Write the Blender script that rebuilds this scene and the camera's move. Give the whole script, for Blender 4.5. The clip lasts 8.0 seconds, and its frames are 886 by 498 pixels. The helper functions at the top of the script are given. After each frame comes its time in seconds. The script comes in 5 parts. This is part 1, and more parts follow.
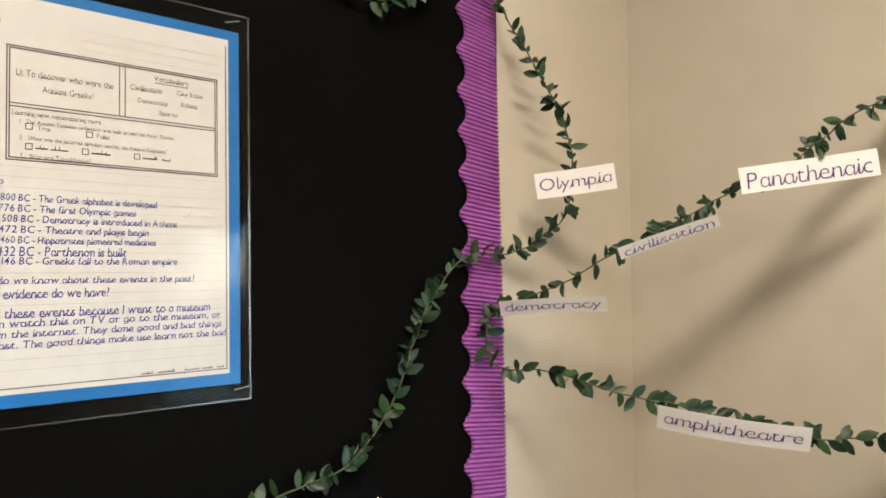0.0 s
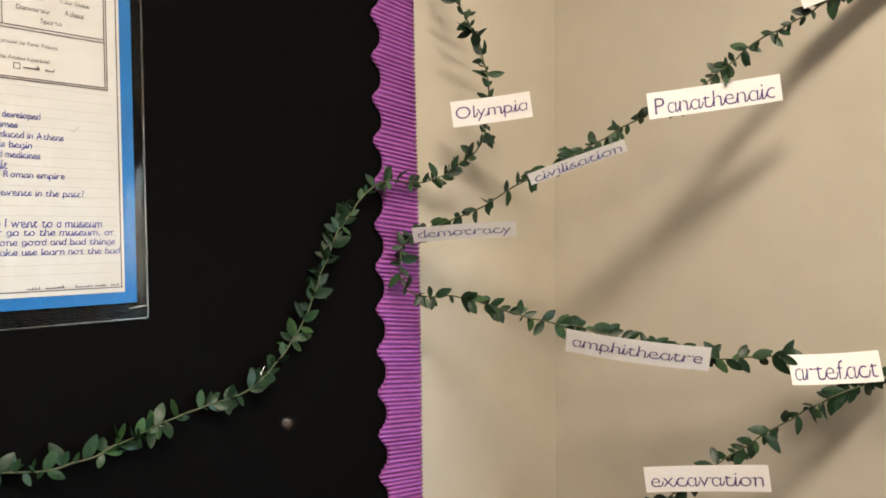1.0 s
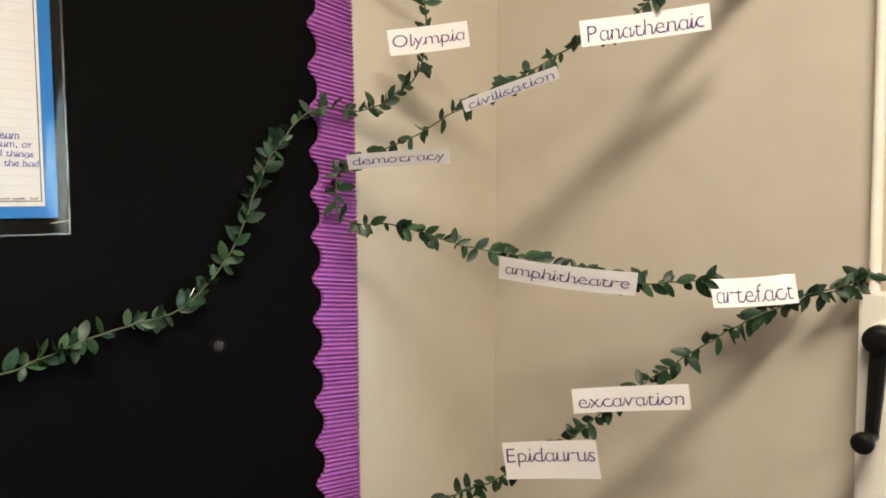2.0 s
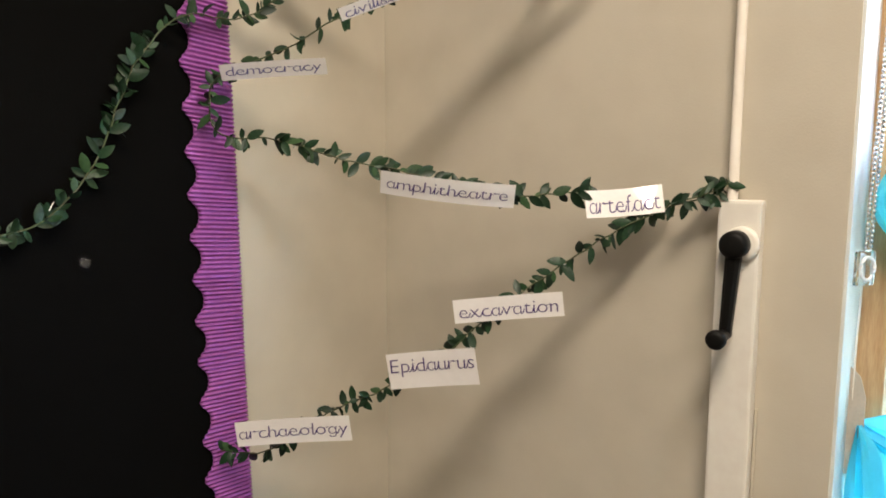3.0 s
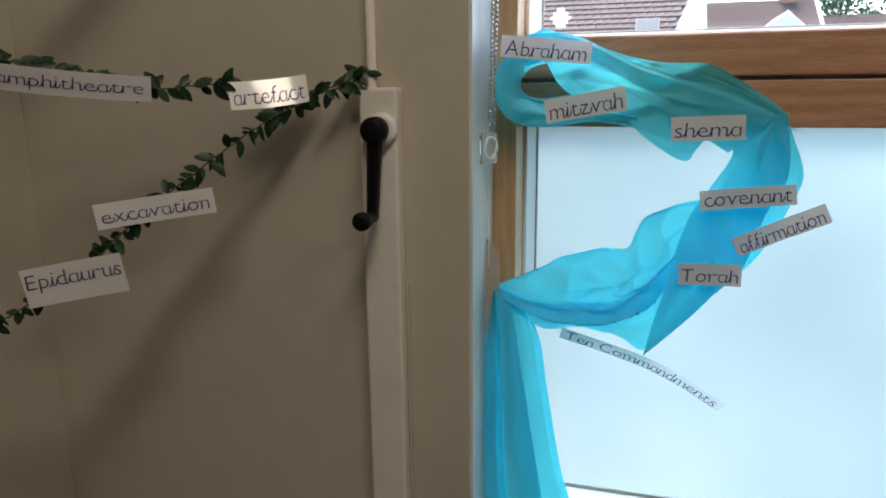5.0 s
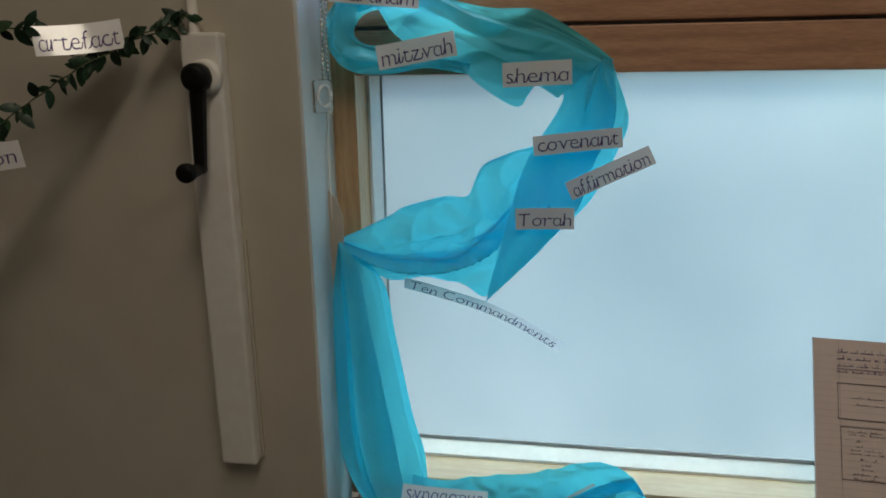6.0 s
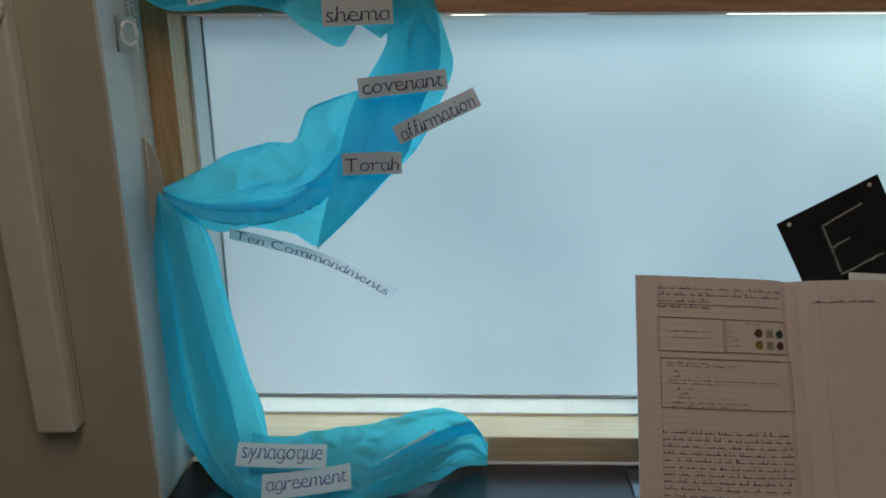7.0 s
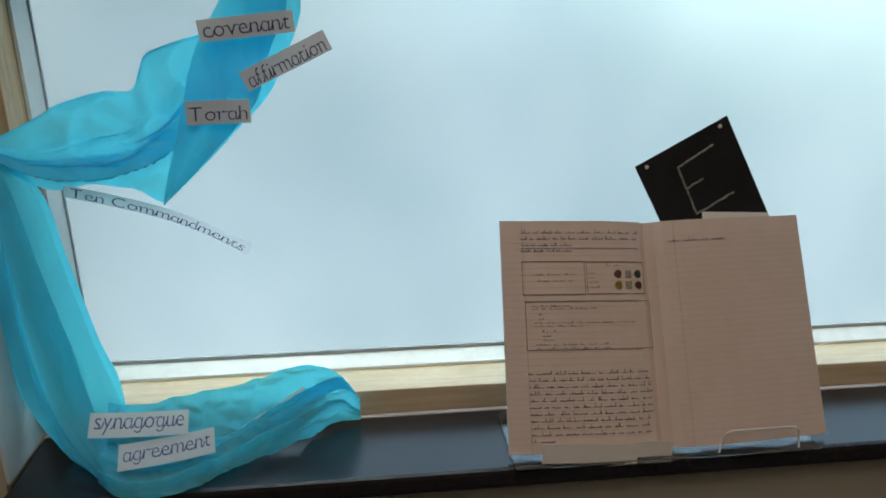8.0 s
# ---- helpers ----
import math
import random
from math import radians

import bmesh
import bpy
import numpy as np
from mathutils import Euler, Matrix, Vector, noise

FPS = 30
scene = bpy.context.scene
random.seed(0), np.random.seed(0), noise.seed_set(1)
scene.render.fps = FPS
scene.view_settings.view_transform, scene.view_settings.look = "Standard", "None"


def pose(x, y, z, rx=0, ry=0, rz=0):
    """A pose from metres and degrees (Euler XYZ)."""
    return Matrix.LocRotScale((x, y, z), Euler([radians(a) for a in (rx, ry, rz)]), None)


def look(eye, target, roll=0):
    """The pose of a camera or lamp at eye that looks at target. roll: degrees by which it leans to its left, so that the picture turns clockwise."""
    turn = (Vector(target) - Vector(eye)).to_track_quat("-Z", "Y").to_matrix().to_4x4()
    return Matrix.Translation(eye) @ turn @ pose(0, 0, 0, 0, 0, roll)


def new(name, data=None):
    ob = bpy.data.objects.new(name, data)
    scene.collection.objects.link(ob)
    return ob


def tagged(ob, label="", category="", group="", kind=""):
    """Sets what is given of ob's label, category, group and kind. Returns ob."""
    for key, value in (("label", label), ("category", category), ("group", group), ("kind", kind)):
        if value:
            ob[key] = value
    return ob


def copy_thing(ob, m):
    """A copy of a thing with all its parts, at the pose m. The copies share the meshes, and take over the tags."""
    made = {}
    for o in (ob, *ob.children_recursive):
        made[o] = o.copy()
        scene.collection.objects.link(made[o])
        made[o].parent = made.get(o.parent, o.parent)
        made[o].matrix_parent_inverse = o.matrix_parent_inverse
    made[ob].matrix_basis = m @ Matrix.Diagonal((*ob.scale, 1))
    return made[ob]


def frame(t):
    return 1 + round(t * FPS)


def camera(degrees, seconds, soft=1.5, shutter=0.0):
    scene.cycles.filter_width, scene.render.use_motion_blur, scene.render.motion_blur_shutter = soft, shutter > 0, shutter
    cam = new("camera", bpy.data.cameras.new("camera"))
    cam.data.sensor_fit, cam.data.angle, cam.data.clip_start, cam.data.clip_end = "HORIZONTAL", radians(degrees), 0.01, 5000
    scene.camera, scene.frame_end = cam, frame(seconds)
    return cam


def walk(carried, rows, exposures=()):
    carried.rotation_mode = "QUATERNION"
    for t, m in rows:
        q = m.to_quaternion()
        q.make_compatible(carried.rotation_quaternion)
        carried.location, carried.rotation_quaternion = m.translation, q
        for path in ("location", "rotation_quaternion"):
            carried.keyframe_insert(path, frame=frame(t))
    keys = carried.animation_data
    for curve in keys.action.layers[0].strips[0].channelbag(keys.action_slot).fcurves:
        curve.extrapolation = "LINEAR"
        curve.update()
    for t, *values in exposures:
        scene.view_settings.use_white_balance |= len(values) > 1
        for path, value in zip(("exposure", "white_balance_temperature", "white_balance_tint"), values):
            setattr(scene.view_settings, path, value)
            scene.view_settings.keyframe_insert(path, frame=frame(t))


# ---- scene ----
cam = camera(63.0, 8.0, soft=1.8)
PATH = [
    (0, (-0.023, 0.051, 1.634), (1.272, 1.571, 1.758), -0.0),
    (0.5, (-0.003, 0.032, 1.616), (1.324, 1.526, 1.682), -0.2),
    (1, (0.022, 0.014, 1.596), (1.393, 1.471, 1.61), -0.1),
    (1.2, (0.032, 0.011, 1.588), (1.415, 1.456, 1.567), -0.1),
    (2.3, (0.047, -0.026, 1.546), (1.512, 1.329, 1.419), 0.2),
    (2.5, (0.054, -0.033, 1.545), (1.539, 1.294, 1.366), 0.1),
    (3, (0.067, -0.047, 1.526), (1.643, 1.158, 1.276), 0.1),
    (3.5, (0.076, -0.058, 1.5), (1.761, 0.978, 1.2), -0.6),
    (4, (0.087, -0.08, 1.498), (1.857, 0.768, 1.117), -0.1),
    (4.5, (0.094, -0.112, 1.492), (1.919, 0.592, 1.077), -0.5),
    (4.7, (0.098, -0.122, 1.489), (1.942, 0.524, 1.065), -0.6),
    (5.8, (0.117, -0.192, 1.457), (2.02, 0.182, 0.97), -0.8),
    (6, (0.122, -0.214, 1.45), (2.03, 0.108, 0.946), -0.9),
    (6.5, (0.131, -0.255, 1.432), (2.045, -0.066, 0.886), -0.6),
    (7, (0.137, -0.29, 1.414), (2.052, -0.253, 0.838), -0.2),
    (7.5, (0.144, -0.317, 1.406), (2.035, -0.415, 0.763), 0.2),
    (8, (0.15, -0.344, 1.397), (2.018, -0.56, 0.716), 0.1),
]
walk(cam, [(t, look(eye, target, roll)) for t, eye, target, roll in PATH],
     exposures=[(0.0, 4.70, 6500, 10), (2.5, 4.82, 6500, 10), (3.5, 4.18, 6500, 10), (4.5, 3.33, 6400, 10), (6.0, 2.40, 6400, 8), (6.5, 2.24, 6400, 8), (7.0, 2.22, 6450, 8), (8.0, 2.55, 6700, 10)])

# ---------------------------------------------------------------- light
world = bpy.data.worlds.new("sky")
scene.world = world
world.use_nodes = True
wn, wl = world.node_tree.nodes, world.node_tree.links
sky = wn.new("ShaderNodeTexSky")
sky.sky_type, sky.sun_disc = "NISHITA", False
sky.sun_elevation, sky.sun_rotation = radians(66.5), radians(86)
wn["Background"].inputs["Strength"].default_value = 0.15
wl.new(sky.outputs[0], wn["Background"].inputs["Color"])

sun = new("sun", bpy.data.lights.new("sun", "SUN"))
sun.data.energy, sun.data.angle, sun.data.color = 1.4, radians(20), (1.0, 0.96, 0.91)
sun.matrix_world = look((4.4, 0.3, 10.2), (0, 0, 0))

# Unseen lamp overhead, placed by the direction of the garlands' shadows.
unseen_ceiling_lamp = new("unseen_ceiling_lamp", bpy.data.lights.new("unseen_ceiling_lamp", "AREA"))
unseen_ceiling_lamp.data.shape, unseen_ceiling_lamp.data.size, unseen_ceiling_lamp.data.size_y = "RECTANGLE", 0.30, 1.10
unseen_ceiling_lamp.data.energy, unseen_ceiling_lamp.data.color = 1.56, (1.0, 0.87, 0.70)
unseen_ceiling_lamp.matrix_world = pose(-0.10, -0.25, 2.61, 0, 0, 70)
# Added fill lamp, not seen: brightens the sill, fabric and lower walls.
far_fill_lamp = new("unseen_ceiling_lamp", unseen_ceiling_lamp.data.copy())
far_fill_lamp.data.energy = 1.1
far_fill_lamp.matrix_world = pose(-0.85, -1.55, 2.61, 0, 0, 70)

# ---------------------------------------------------------------- materials
def material(name, color, rough=0.6, spec=0.5, metal=0.0, second=None, scale=30.0, detail=6.0, amount=1.0, bump=0.0,
             bump_scale=None, stretch=(1, 1, 1), coat=0.0, jitter=0.0, sheen=0.0):
    """Principled surface whose colour drifts between two shades at two scales, with fine relief."""
    m = bpy.data.materials.new(name)
    m.use_nodes = True
    n, l = m.node_tree.nodes, m.node_tree.links
    p = n["Principled BSDF"]
    p.inputs["Roughness"].default_value = rough
    p.inputs["Specular IOR Level"].default_value = spec
    p.inputs["Metallic"].default_value = metal
    p.inputs["Coat Weight"].default_value = coat
    p.inputs["Sheen Weight"].default_value = sheen
    second = second or tuple(0.86 * c for c in color)
    tc = n.new("ShaderNodeTexCoord")
    mp = n.new("ShaderNodeMapping")
    mp.inputs["Scale"].default_value = stretch
    l.new(tc.outputs["Object"], mp.inputs["Vector"])
    big, fine = n.new("ShaderNodeTexNoise"), n.new("ShaderNodeTexNoise")
    big.inputs["Scale"].default_value, fine.inputs["Scale"].default_value = scale, scale * 7.3
    big.inputs["Detail"].default_value = fine.inputs["Detail"].default_value = detail
    for k in (big, fine):
        l.new(mp.outputs[0], k.inputs["Vector"])
    add = n.new("ShaderNodeMath")
    add.operation = "MULTIPLY_ADD"
    add.inputs[1].default_value = 0.45
    l.new(fine.outputs["Fac"], add.inputs[0])
    mul = n.new("ShaderNodeMath")
    mul.operation = "MULTIPLY"
    mul.inputs[1].default_value = 0.55
    l.new(big.outputs["Fac"], mul.inputs[0])
    l.new(mul.outputs[0], add.inputs[2])
    ramp = n.new("ShaderNodeValToRGB")
    ramp.color_ramp.elements[0].position, ramp.color_ramp.elements[1].position = 0.5 - 0.2 / max(amount, 0.01) * 0.5, 0.5 + 0.2 / max(amount, 0.01) * 0.5
    ramp.color_ramp.elements[0].color, ramp.color_ramp.elements[1].color = (*second, 1), (*color, 1)
    l.new(add.outputs[0], ramp.inputs[0])
    out = ramp.outputs[0]
    if jitter:
        info, hsv = n.new("ShaderNodeObjectInfo"), n.new("ShaderNodeHueSaturation")
        rng = n.new("ShaderNodeMapRange")
        rng.inputs["To Min"].default_value, rng.inputs["To Max"].default_value = 1 - jitter, 1 + jitter
        l.new(info.outputs["Random"], rng.inputs["Value"])
        l.new(rng.outputs[0], hsv.inputs["Value"])
        l.new(out, hsv.inputs["Color"])
        out = hsv.outputs[0]
    l.new(out, p.inputs["Base Color"])
    if bump:
        bt, bn = n.new("ShaderNodeTexNoise"), n.new("ShaderNodeBump")
        bt.inputs["Scale"].default_value = bump_scale or scale * 10
        bt.inputs["Detail"].default_value = 4.0
        l.new(mp.outputs[0], bt.inputs["Vector"])
        bn.inputs["Strength"].default_value, bn.inputs["Distance"].default_value = bump, 0.002
        l.new(bt.outputs["Fac"], bn.inputs["Height"])
        l.new(bn.outputs[0], p.inputs["Normal"])
    return m


def see_through(m, color, share):
    """Lets part of the light from behind glow through a thin sheet."""
    n, l = m.node_tree.nodes, m.node_tree.links
    t, mix = n.new("ShaderNodeBsdfTranslucent"), n.new("ShaderNodeMixShader")
    t.inputs["Color"].default_value = (*color, 1)
    mix.inputs[0].default_value = share
    l.new(n["Principled BSDF"].outputs[0], mix.inputs[1])
    l.new(t.outputs[0], mix.inputs[2])
    l.new(mix.outputs[0], n["Material Output"].inputs["Surface"])
    return m


def clear(name, color=(1, 1, 1), rough=0.02, ior=1.45):
    m = bpy.data.materials.new(name)
    m.use_nodes = True
    p = m.node_tree.nodes["Principled BSDF"]
    p.inputs["Base Color"].default_value = (*color, 1)
    p.inputs["Transmission Weight"].default_value = 1.0
    p.inputs["Roughness"].default_value, p.inputs["IOR"].default_value = rough, ior
    return m


def film(name, gloss=0.06, rough=0.12):
    """Thin clear plastic or glass: mostly transparent, with a glossy skin."""
    m = bpy.data.materials.new(name)
    m.use_nodes = True
    n, l = m.node_tree.nodes, m.node_tree.links
    t, g, mix = n.new("ShaderNodeBsdfTransparent"), n.new("ShaderNodeBsdfGlossy"), n.new("ShaderNodeMixShader")
    mix.inputs[0].default_value = gloss
    g.inputs["Roughness"].default_value = rough
    l.new(t.outputs[0], mix.inputs[1])
    l.new(g.outputs[0], mix.inputs[2])
    l.new(mix.outputs[0], n["Material Output"].inputs["Surface"])
    return m


CREAM = material("cream_emulsion", (0.556, 0.503, 0.412), 0.62, 0.35, second=(0.512, 0.460, 0.374), scale=2.2, bump=0.12, bump_scale=420)
REVEAL_WHITE = material("white_gloss_paint", (0.68, 0.69, 0.67), 0.45, 0.4, second=(0.62, 0.63, 0.61), scale=5, bump=0.06, bump_scale=260)
CEIL = material("ceiling_white", (0.80, 0.79, 0.76), 0.8, second=(0.74, 0.73, 0.70), scale=4, bump=0.15, bump_scale=300)
CARPET = material("blue_grey_carpet", (0.09, 0.10, 0.13), 0.95, 0.1, second=(0.05, 0.06, 0.08), scale=90, bump=0.6, bump_scale=600)
BLACK_PAPER = material("black_backing_paper", (0.0026, 0.0024, 0.0023), 0.9, 0.05, second=(0.0020, 0.0019, 0.0018), scale=5, bump=0.10, bump_scale=500)
PURPLE = material("purple_corrugated_card", (0.31, 0.085, 0.325), 0.6, 0.25, second=(0.25, 0.064, 0.27), scale=18, bump=0.1, bump_scale=900)
PINE = material("varnished_pine", (0.60, 0.41, 0.225), 0.42, 0.45, second=(0.45, 0.275, 0.135), scale=9, stretch=(14, 1, 14), bump=0.12, bump_scale=90, coat=0.15)
PINE_UP = material("varnished_pine_upright", (0.56, 0.37, 0.20), 0.42, 0.45, second=(0.42, 0.25, 0.12), scale=9, stretch=(14, 14, 1), bump=0.12, bump_scale=90, coat=0.15)
# Same pine as the frame, with window light put into its paler colour.
LIT_PINE = material("window_lit_pine", (0.78, 0.64, 0.45), 0.42, 0.45, second=(0.66, 0.50, 0.31), scale=9, stretch=(14, 1, 14), bump=0.12, bump_scale=90, coat=0.15)
RED_PINE = material("reddish_pine", (0.57, 0.325, 0.20), 0.42, 0.45, second=(0.40, 0.21, 0.125), scale=9, stretch=(14, 1, 14), bump=0.12, bump_scale=90, coat=0.15)
BEAD = material("pale_glazing_bead", (0.82, 0.84, 0.84), 0.35, 0.5, second=(0.76, 0.78, 0.79), scale=12)
GASKET = material("grey_rubber_gasket", (0.44, 0.47, 0.49), 0.6, 0.3, scale=40)
SILL = material("black_painted_sill", (0.018, 0.015, 0.017), 0.26, 0.55, second=(0.026, 0.022, 0.025), scale=14, bump=0.05, bump_scale=220)
WHITE_PVC = material("white_plastic_cover", (0.80, 0.76, 0.69), 0.38, 0.45, second=(0.75, 0.70, 0.63), scale=9, bump=0.03, bump_scale=300)
PIPE_PAINT = material("painted_conduit", (0.66, 0.61, 0.55), 0.5, 0.35, second=(0.60, 0.55, 0.49), scale=9)
BLACK_PLASTIC = material("black_plastic", (0.0045, 0.0042, 0.0042), 0.5, 0.14, second=(0.007, 0.0065, 0.006), scale=60, bump=0.04, bump_scale=700)
LEAF = material("artificial_leaf", (0.015, 0.044, 0.017), 0.42, 0.35, second=(0.007, 0.022, 0.010), scale=70, jitter=0.45, bump=0.15, bump_scale=500)
LEAF_PALE = material("artificial_leaf_pale", (0.036, 0.082, 0.030), 0.45, 0.35, second=(0.018, 0.045, 0.017), scale=70, jitter=0.4, bump=0.15, bump_scale=500)
STEM = material("green_wire_stem", (0.055, 0.085, 0.035), 0.6, 0.3, second=(0.08, 0.07, 0.04), scale=120)
CARD = see_through(material("white_label_card", (0.90, 0.865, 0.845), 0.5, 0.35, second=(0.86, 0.82, 0.80), scale=25), (0.90, 0.87, 0.86), 0.20)
CARD_BACKLIT = see_through(material("backlit_label_paper", (0.90, 0.875, 0.865), 0.5, 0.3, second=(0.86, 0.835, 0.825), scale=25), (0.95, 0.93, 0.94), 0.34)
CARD_THIN = see_through(material("thin_label_paper", (0.88, 0.84, 0.83), 0.5, 0.3, second=(0.84, 0.80, 0.79), scale=25), (0.95, 0.90, 0.90), 0.75)
CARD_HALF = see_through(material("translucent_label_paper", (0.92, 0.88, 0.88), 0.5, 0.3, second=(0.88, 0.84, 0.84), scale=25), (0.93, 0.95, 0.98), 0.45)
CARD_GLOSS = material("laminated_label_card", (0.90, 0.865, 0.845), 0.10, 0.6, second=(0.86, 0.825, 0.81), scale=25, coat=0.6)
INK = material("purple_ink", (0.075, 0.042, 0.17), 0.6, 0.2, scale=120)
INK_BLUE = material("blue_pen_and_backlit_ink", (0.095, 0.095, 0.30), 0.6, 0.2, scale=200)
INK_SOFT = material("soft_printed_ink", (0.13, 0.10, 0.105), 0.6, 0.2, scale=200)
# Opaque white: painted glint on the clear lip, also the tensioner's ring.
EDGE = material("white_plastic_and_edge_glint", (0.85, 0.87, 0.88), 0.2, 0.6, scale=30)
RULE = material("faint_ruled_line", (0.60, 0.51, 0.49), 0.7, 0.2, scale=200)
INK_GREY = material("printed_rule_ink", (0.42, 0.40, 0.40), 0.7, 0.2, scale=200)
BLUE_CARD = material("bright_blue_card", (0.003, 0.125, 0.36), 0.5, 0.3, second=(0.003, 0.110, 0.32), scale=20)
PAPER = material("white_worksheet_paper", (0.54, 0.525, 0.50), 0.6, 0.3, second=(0.51, 0.495, 0.47), scale=10)
BOOK_PAPER = see_through(material("exercise_book_paper", (0.79, 0.66, 0.62), 0.65, 0.25, second=(0.745, 0.615, 0.575), scale=8), (0.7, 0.6, 0.56), 0.05)
CHALK = material("chalk_line", (0.40, 0.39, 0.38), 0.9, 0.1, second=(0.12, 0.12, 0.12), scale=260)
BLACK_CARD = material("black_card", (0.014, 0.014, 0.016), 0.7, 0.25, second=(0.02, 0.02, 0.022), scale=30)
STEEL = material("bright_steel", (0.62, 0.61, 0.58), 0.25, 0.5, metal=1.0, scale=80)
TURQ = see_through(material("turquoise_lining_fabric", (0.20, 0.74, 0.90), 0.5, 0.3, second=(0.17, 0.68, 0.84), scale=22, bump=0.10, bump_scale=900), (0.13, 0.85, 1.0), 0.64)
tn, tl = TURQ.node_tree.nodes, TURQ.node_tree.links
weave, woven = tn.new("ShaderNodeBsdfTransparent"), tn.new("ShaderNodeMixShader")
weave.inputs["Color"].default_value = (0.2, 0.88, 1.0, 1)
woven.inputs[0].default_value = 0.06
tl.new(tn["Mix Shader"].outputs[0], woven.inputs[1])
tl.new(weave.outputs[0], woven.inputs[2])
tl.new(woven.outputs[0], tn["Material Output"].inputs["Surface"])
BEIGE_CARD = material("beige_card", (0.50, 0.44, 0.37), 0.6, 0.3, scale=30)
CLEAR = clear("clear_acrylic")
FILM = film("laminating_film", 0.014, 0.06)
FILM_EDGE = film("laminating_film_edge", 0.10, 0.25)
GLASS = film("window_glass", 0.05, 0.01)
BRICK = material("red_brick", (0.30, 0.16, 0.11), 0.9, 0.2, second=(0.24, 0.12, 0.085), scale=0.6)
ROOF = material("clay_roof_tile", (0.185, 0.135, 0.113), 0.9, 0.1, second=(0.155, 0.115, 0.098), scale=0.9, jitter=0.2)
RENDERED = material("cream_render", (0.72, 0.66, 0.55), 0.9, 0.2, scale=0.7)
FASCIA_OR_GLARE = material("white_fascia_or_glare", (0.80, 0.80, 0.78), 0.5, scale=1.0)
PAVING = material("grey_asphalt", (0.10, 0.10, 0.105), 0.9, 0.2, second=(0.07, 0.07, 0.072), scale=0.8, bump=0.3, bump_scale=30)
LEAD = material("lead_grey_flashing", (0.085, 0.088, 0.095), 0.6, 0.3, scale=2)
DARK_GLASS = material("dark_window_glass", (0.03, 0.04, 0.05), 0.08, 0.6, scale=1)

FROST = bpy.data.materials.new("frosted_window_film")
FROST.use_nodes = True
fn, fl = FROST.node_tree.nodes, FROST.node_tree.links
ft, fr, fmix = fn.new("ShaderNodeBsdfTranslucent"), fn.new("ShaderNodeBsdfRefraction"), fn.new("ShaderNodeMixShader")
fnoise, fc, framp = fn.new("ShaderNodeTexNoise"), fn.new("ShaderNodeTexCoord"), fn.new("ShaderNodeValToRGB")
fnoise.inputs["Scale"].default_value, fnoise.inputs["Detail"].default_value = 3.6, 2.0
fl.new(fc.outputs["Object"], fnoise.inputs["Vector"])
fl.new(fnoise.outputs["Fac"], framp.inputs[0])
framp.color_ramp.elements[0].position, framp.color_ramp.elements[1].position = 0.3, 0.7
framp.color_ramp.elements[0].color, framp.color_ramp.elements[1].color = (0.240, 0.325, 0.315, 1), (0.345, 0.430, 0.410, 1)
fl.new(framp.outputs[0], ft.inputs["Color"])
fr.inputs["Roughness"].default_value, fr.inputs["IOR"].default_value = 0.75, 1.33
fr.inputs["Color"].default_value = (0.350, 0.445, 0.420, 1)
fmix.inputs[0].default_value = 0.55
fl.new(ft.outputs[0], fmix.inputs[1])
fl.new(fr.outputs[0], fmix.inputs[2])
fl.new(fmix.outputs[0], fn["Material Output"].inputs["Surface"])


# ---------------------------------------------------------------- building helpers
def part(name, bm, mat, parent=None, label="", smooth=False):
    me = bpy.data.meshes.new(name)
    bm.normal_update()
    bm.to_mesh(me)
    bm.free()
    me.materials.append(mat)
    if smooth:
        for p in me.polygons:
            p.use_smooth = True
    ob = new(name, me)
    if parent:
        ob.parent = parent
    if label:
        ob["label"] = label
    return ob


def thing(name, label, category, at=(0, 0, 0), m=None, group="", kind=""):
    ob = new(name)
    ob.empty_display_size = 0.02
    ob.matrix_world = m if m is not None else Matrix.Translation(at)
    return tagged(ob, label, category, group, kind)


def box(bm, a, b, bevel=0.0, m=None, seg=2):
    """A box between two corners, its edges rounded, placed by m."""
    a, b = Vector(a), Vector(b)
    made = bmesh.ops.create_cube(bm, size=1.0)["verts"]
    bmesh.ops.transform(bm, verts=made, matrix=Matrix.Translation((a + b) / 2) @ Matrix.Diagonal((*(b - a), 1)))
    if bevel:
        edges = list({e for v in made for e in v.link_edges})
        out = bmesh.ops.bevel(bm, geom=edges, offset=bevel, segments=seg, affect="EDGES", profile=0.6)
        made = list({v for f in out["faces"] for v in f.verts} | {v for v in made if v.is_valid})
    if m is not None:
        bmesh.ops.transform(bm, verts=made, matrix=m)
    return bm


def boxed(a, b, bevel=0.0, m=None):
    return box(bmesh.new(), a, b, bevel, m)


def curve_points(points, count):
    """Smooth curve (Catmull-Rom) through the points, at even steps of its parameter."""
    p = [Vector(q) for q in points]
    p = [2 * p[0] - p[1], *p, 2 * p[-1] - p[-2]]
    out = []
    for i in range(count):
        s = i / (count - 1) * (len(p) - 3)
        k = min(int(s), len(p) - 4)
        u = s - k
        a, b, c, d = p[k:k + 4]
        out.append(0.5 * (2 * b + (c - a) * u + (2 * a - 5 * b + 4 * c - d) * u * u + (3 * b - a - 3 * c + d) * u ** 3))
    return out


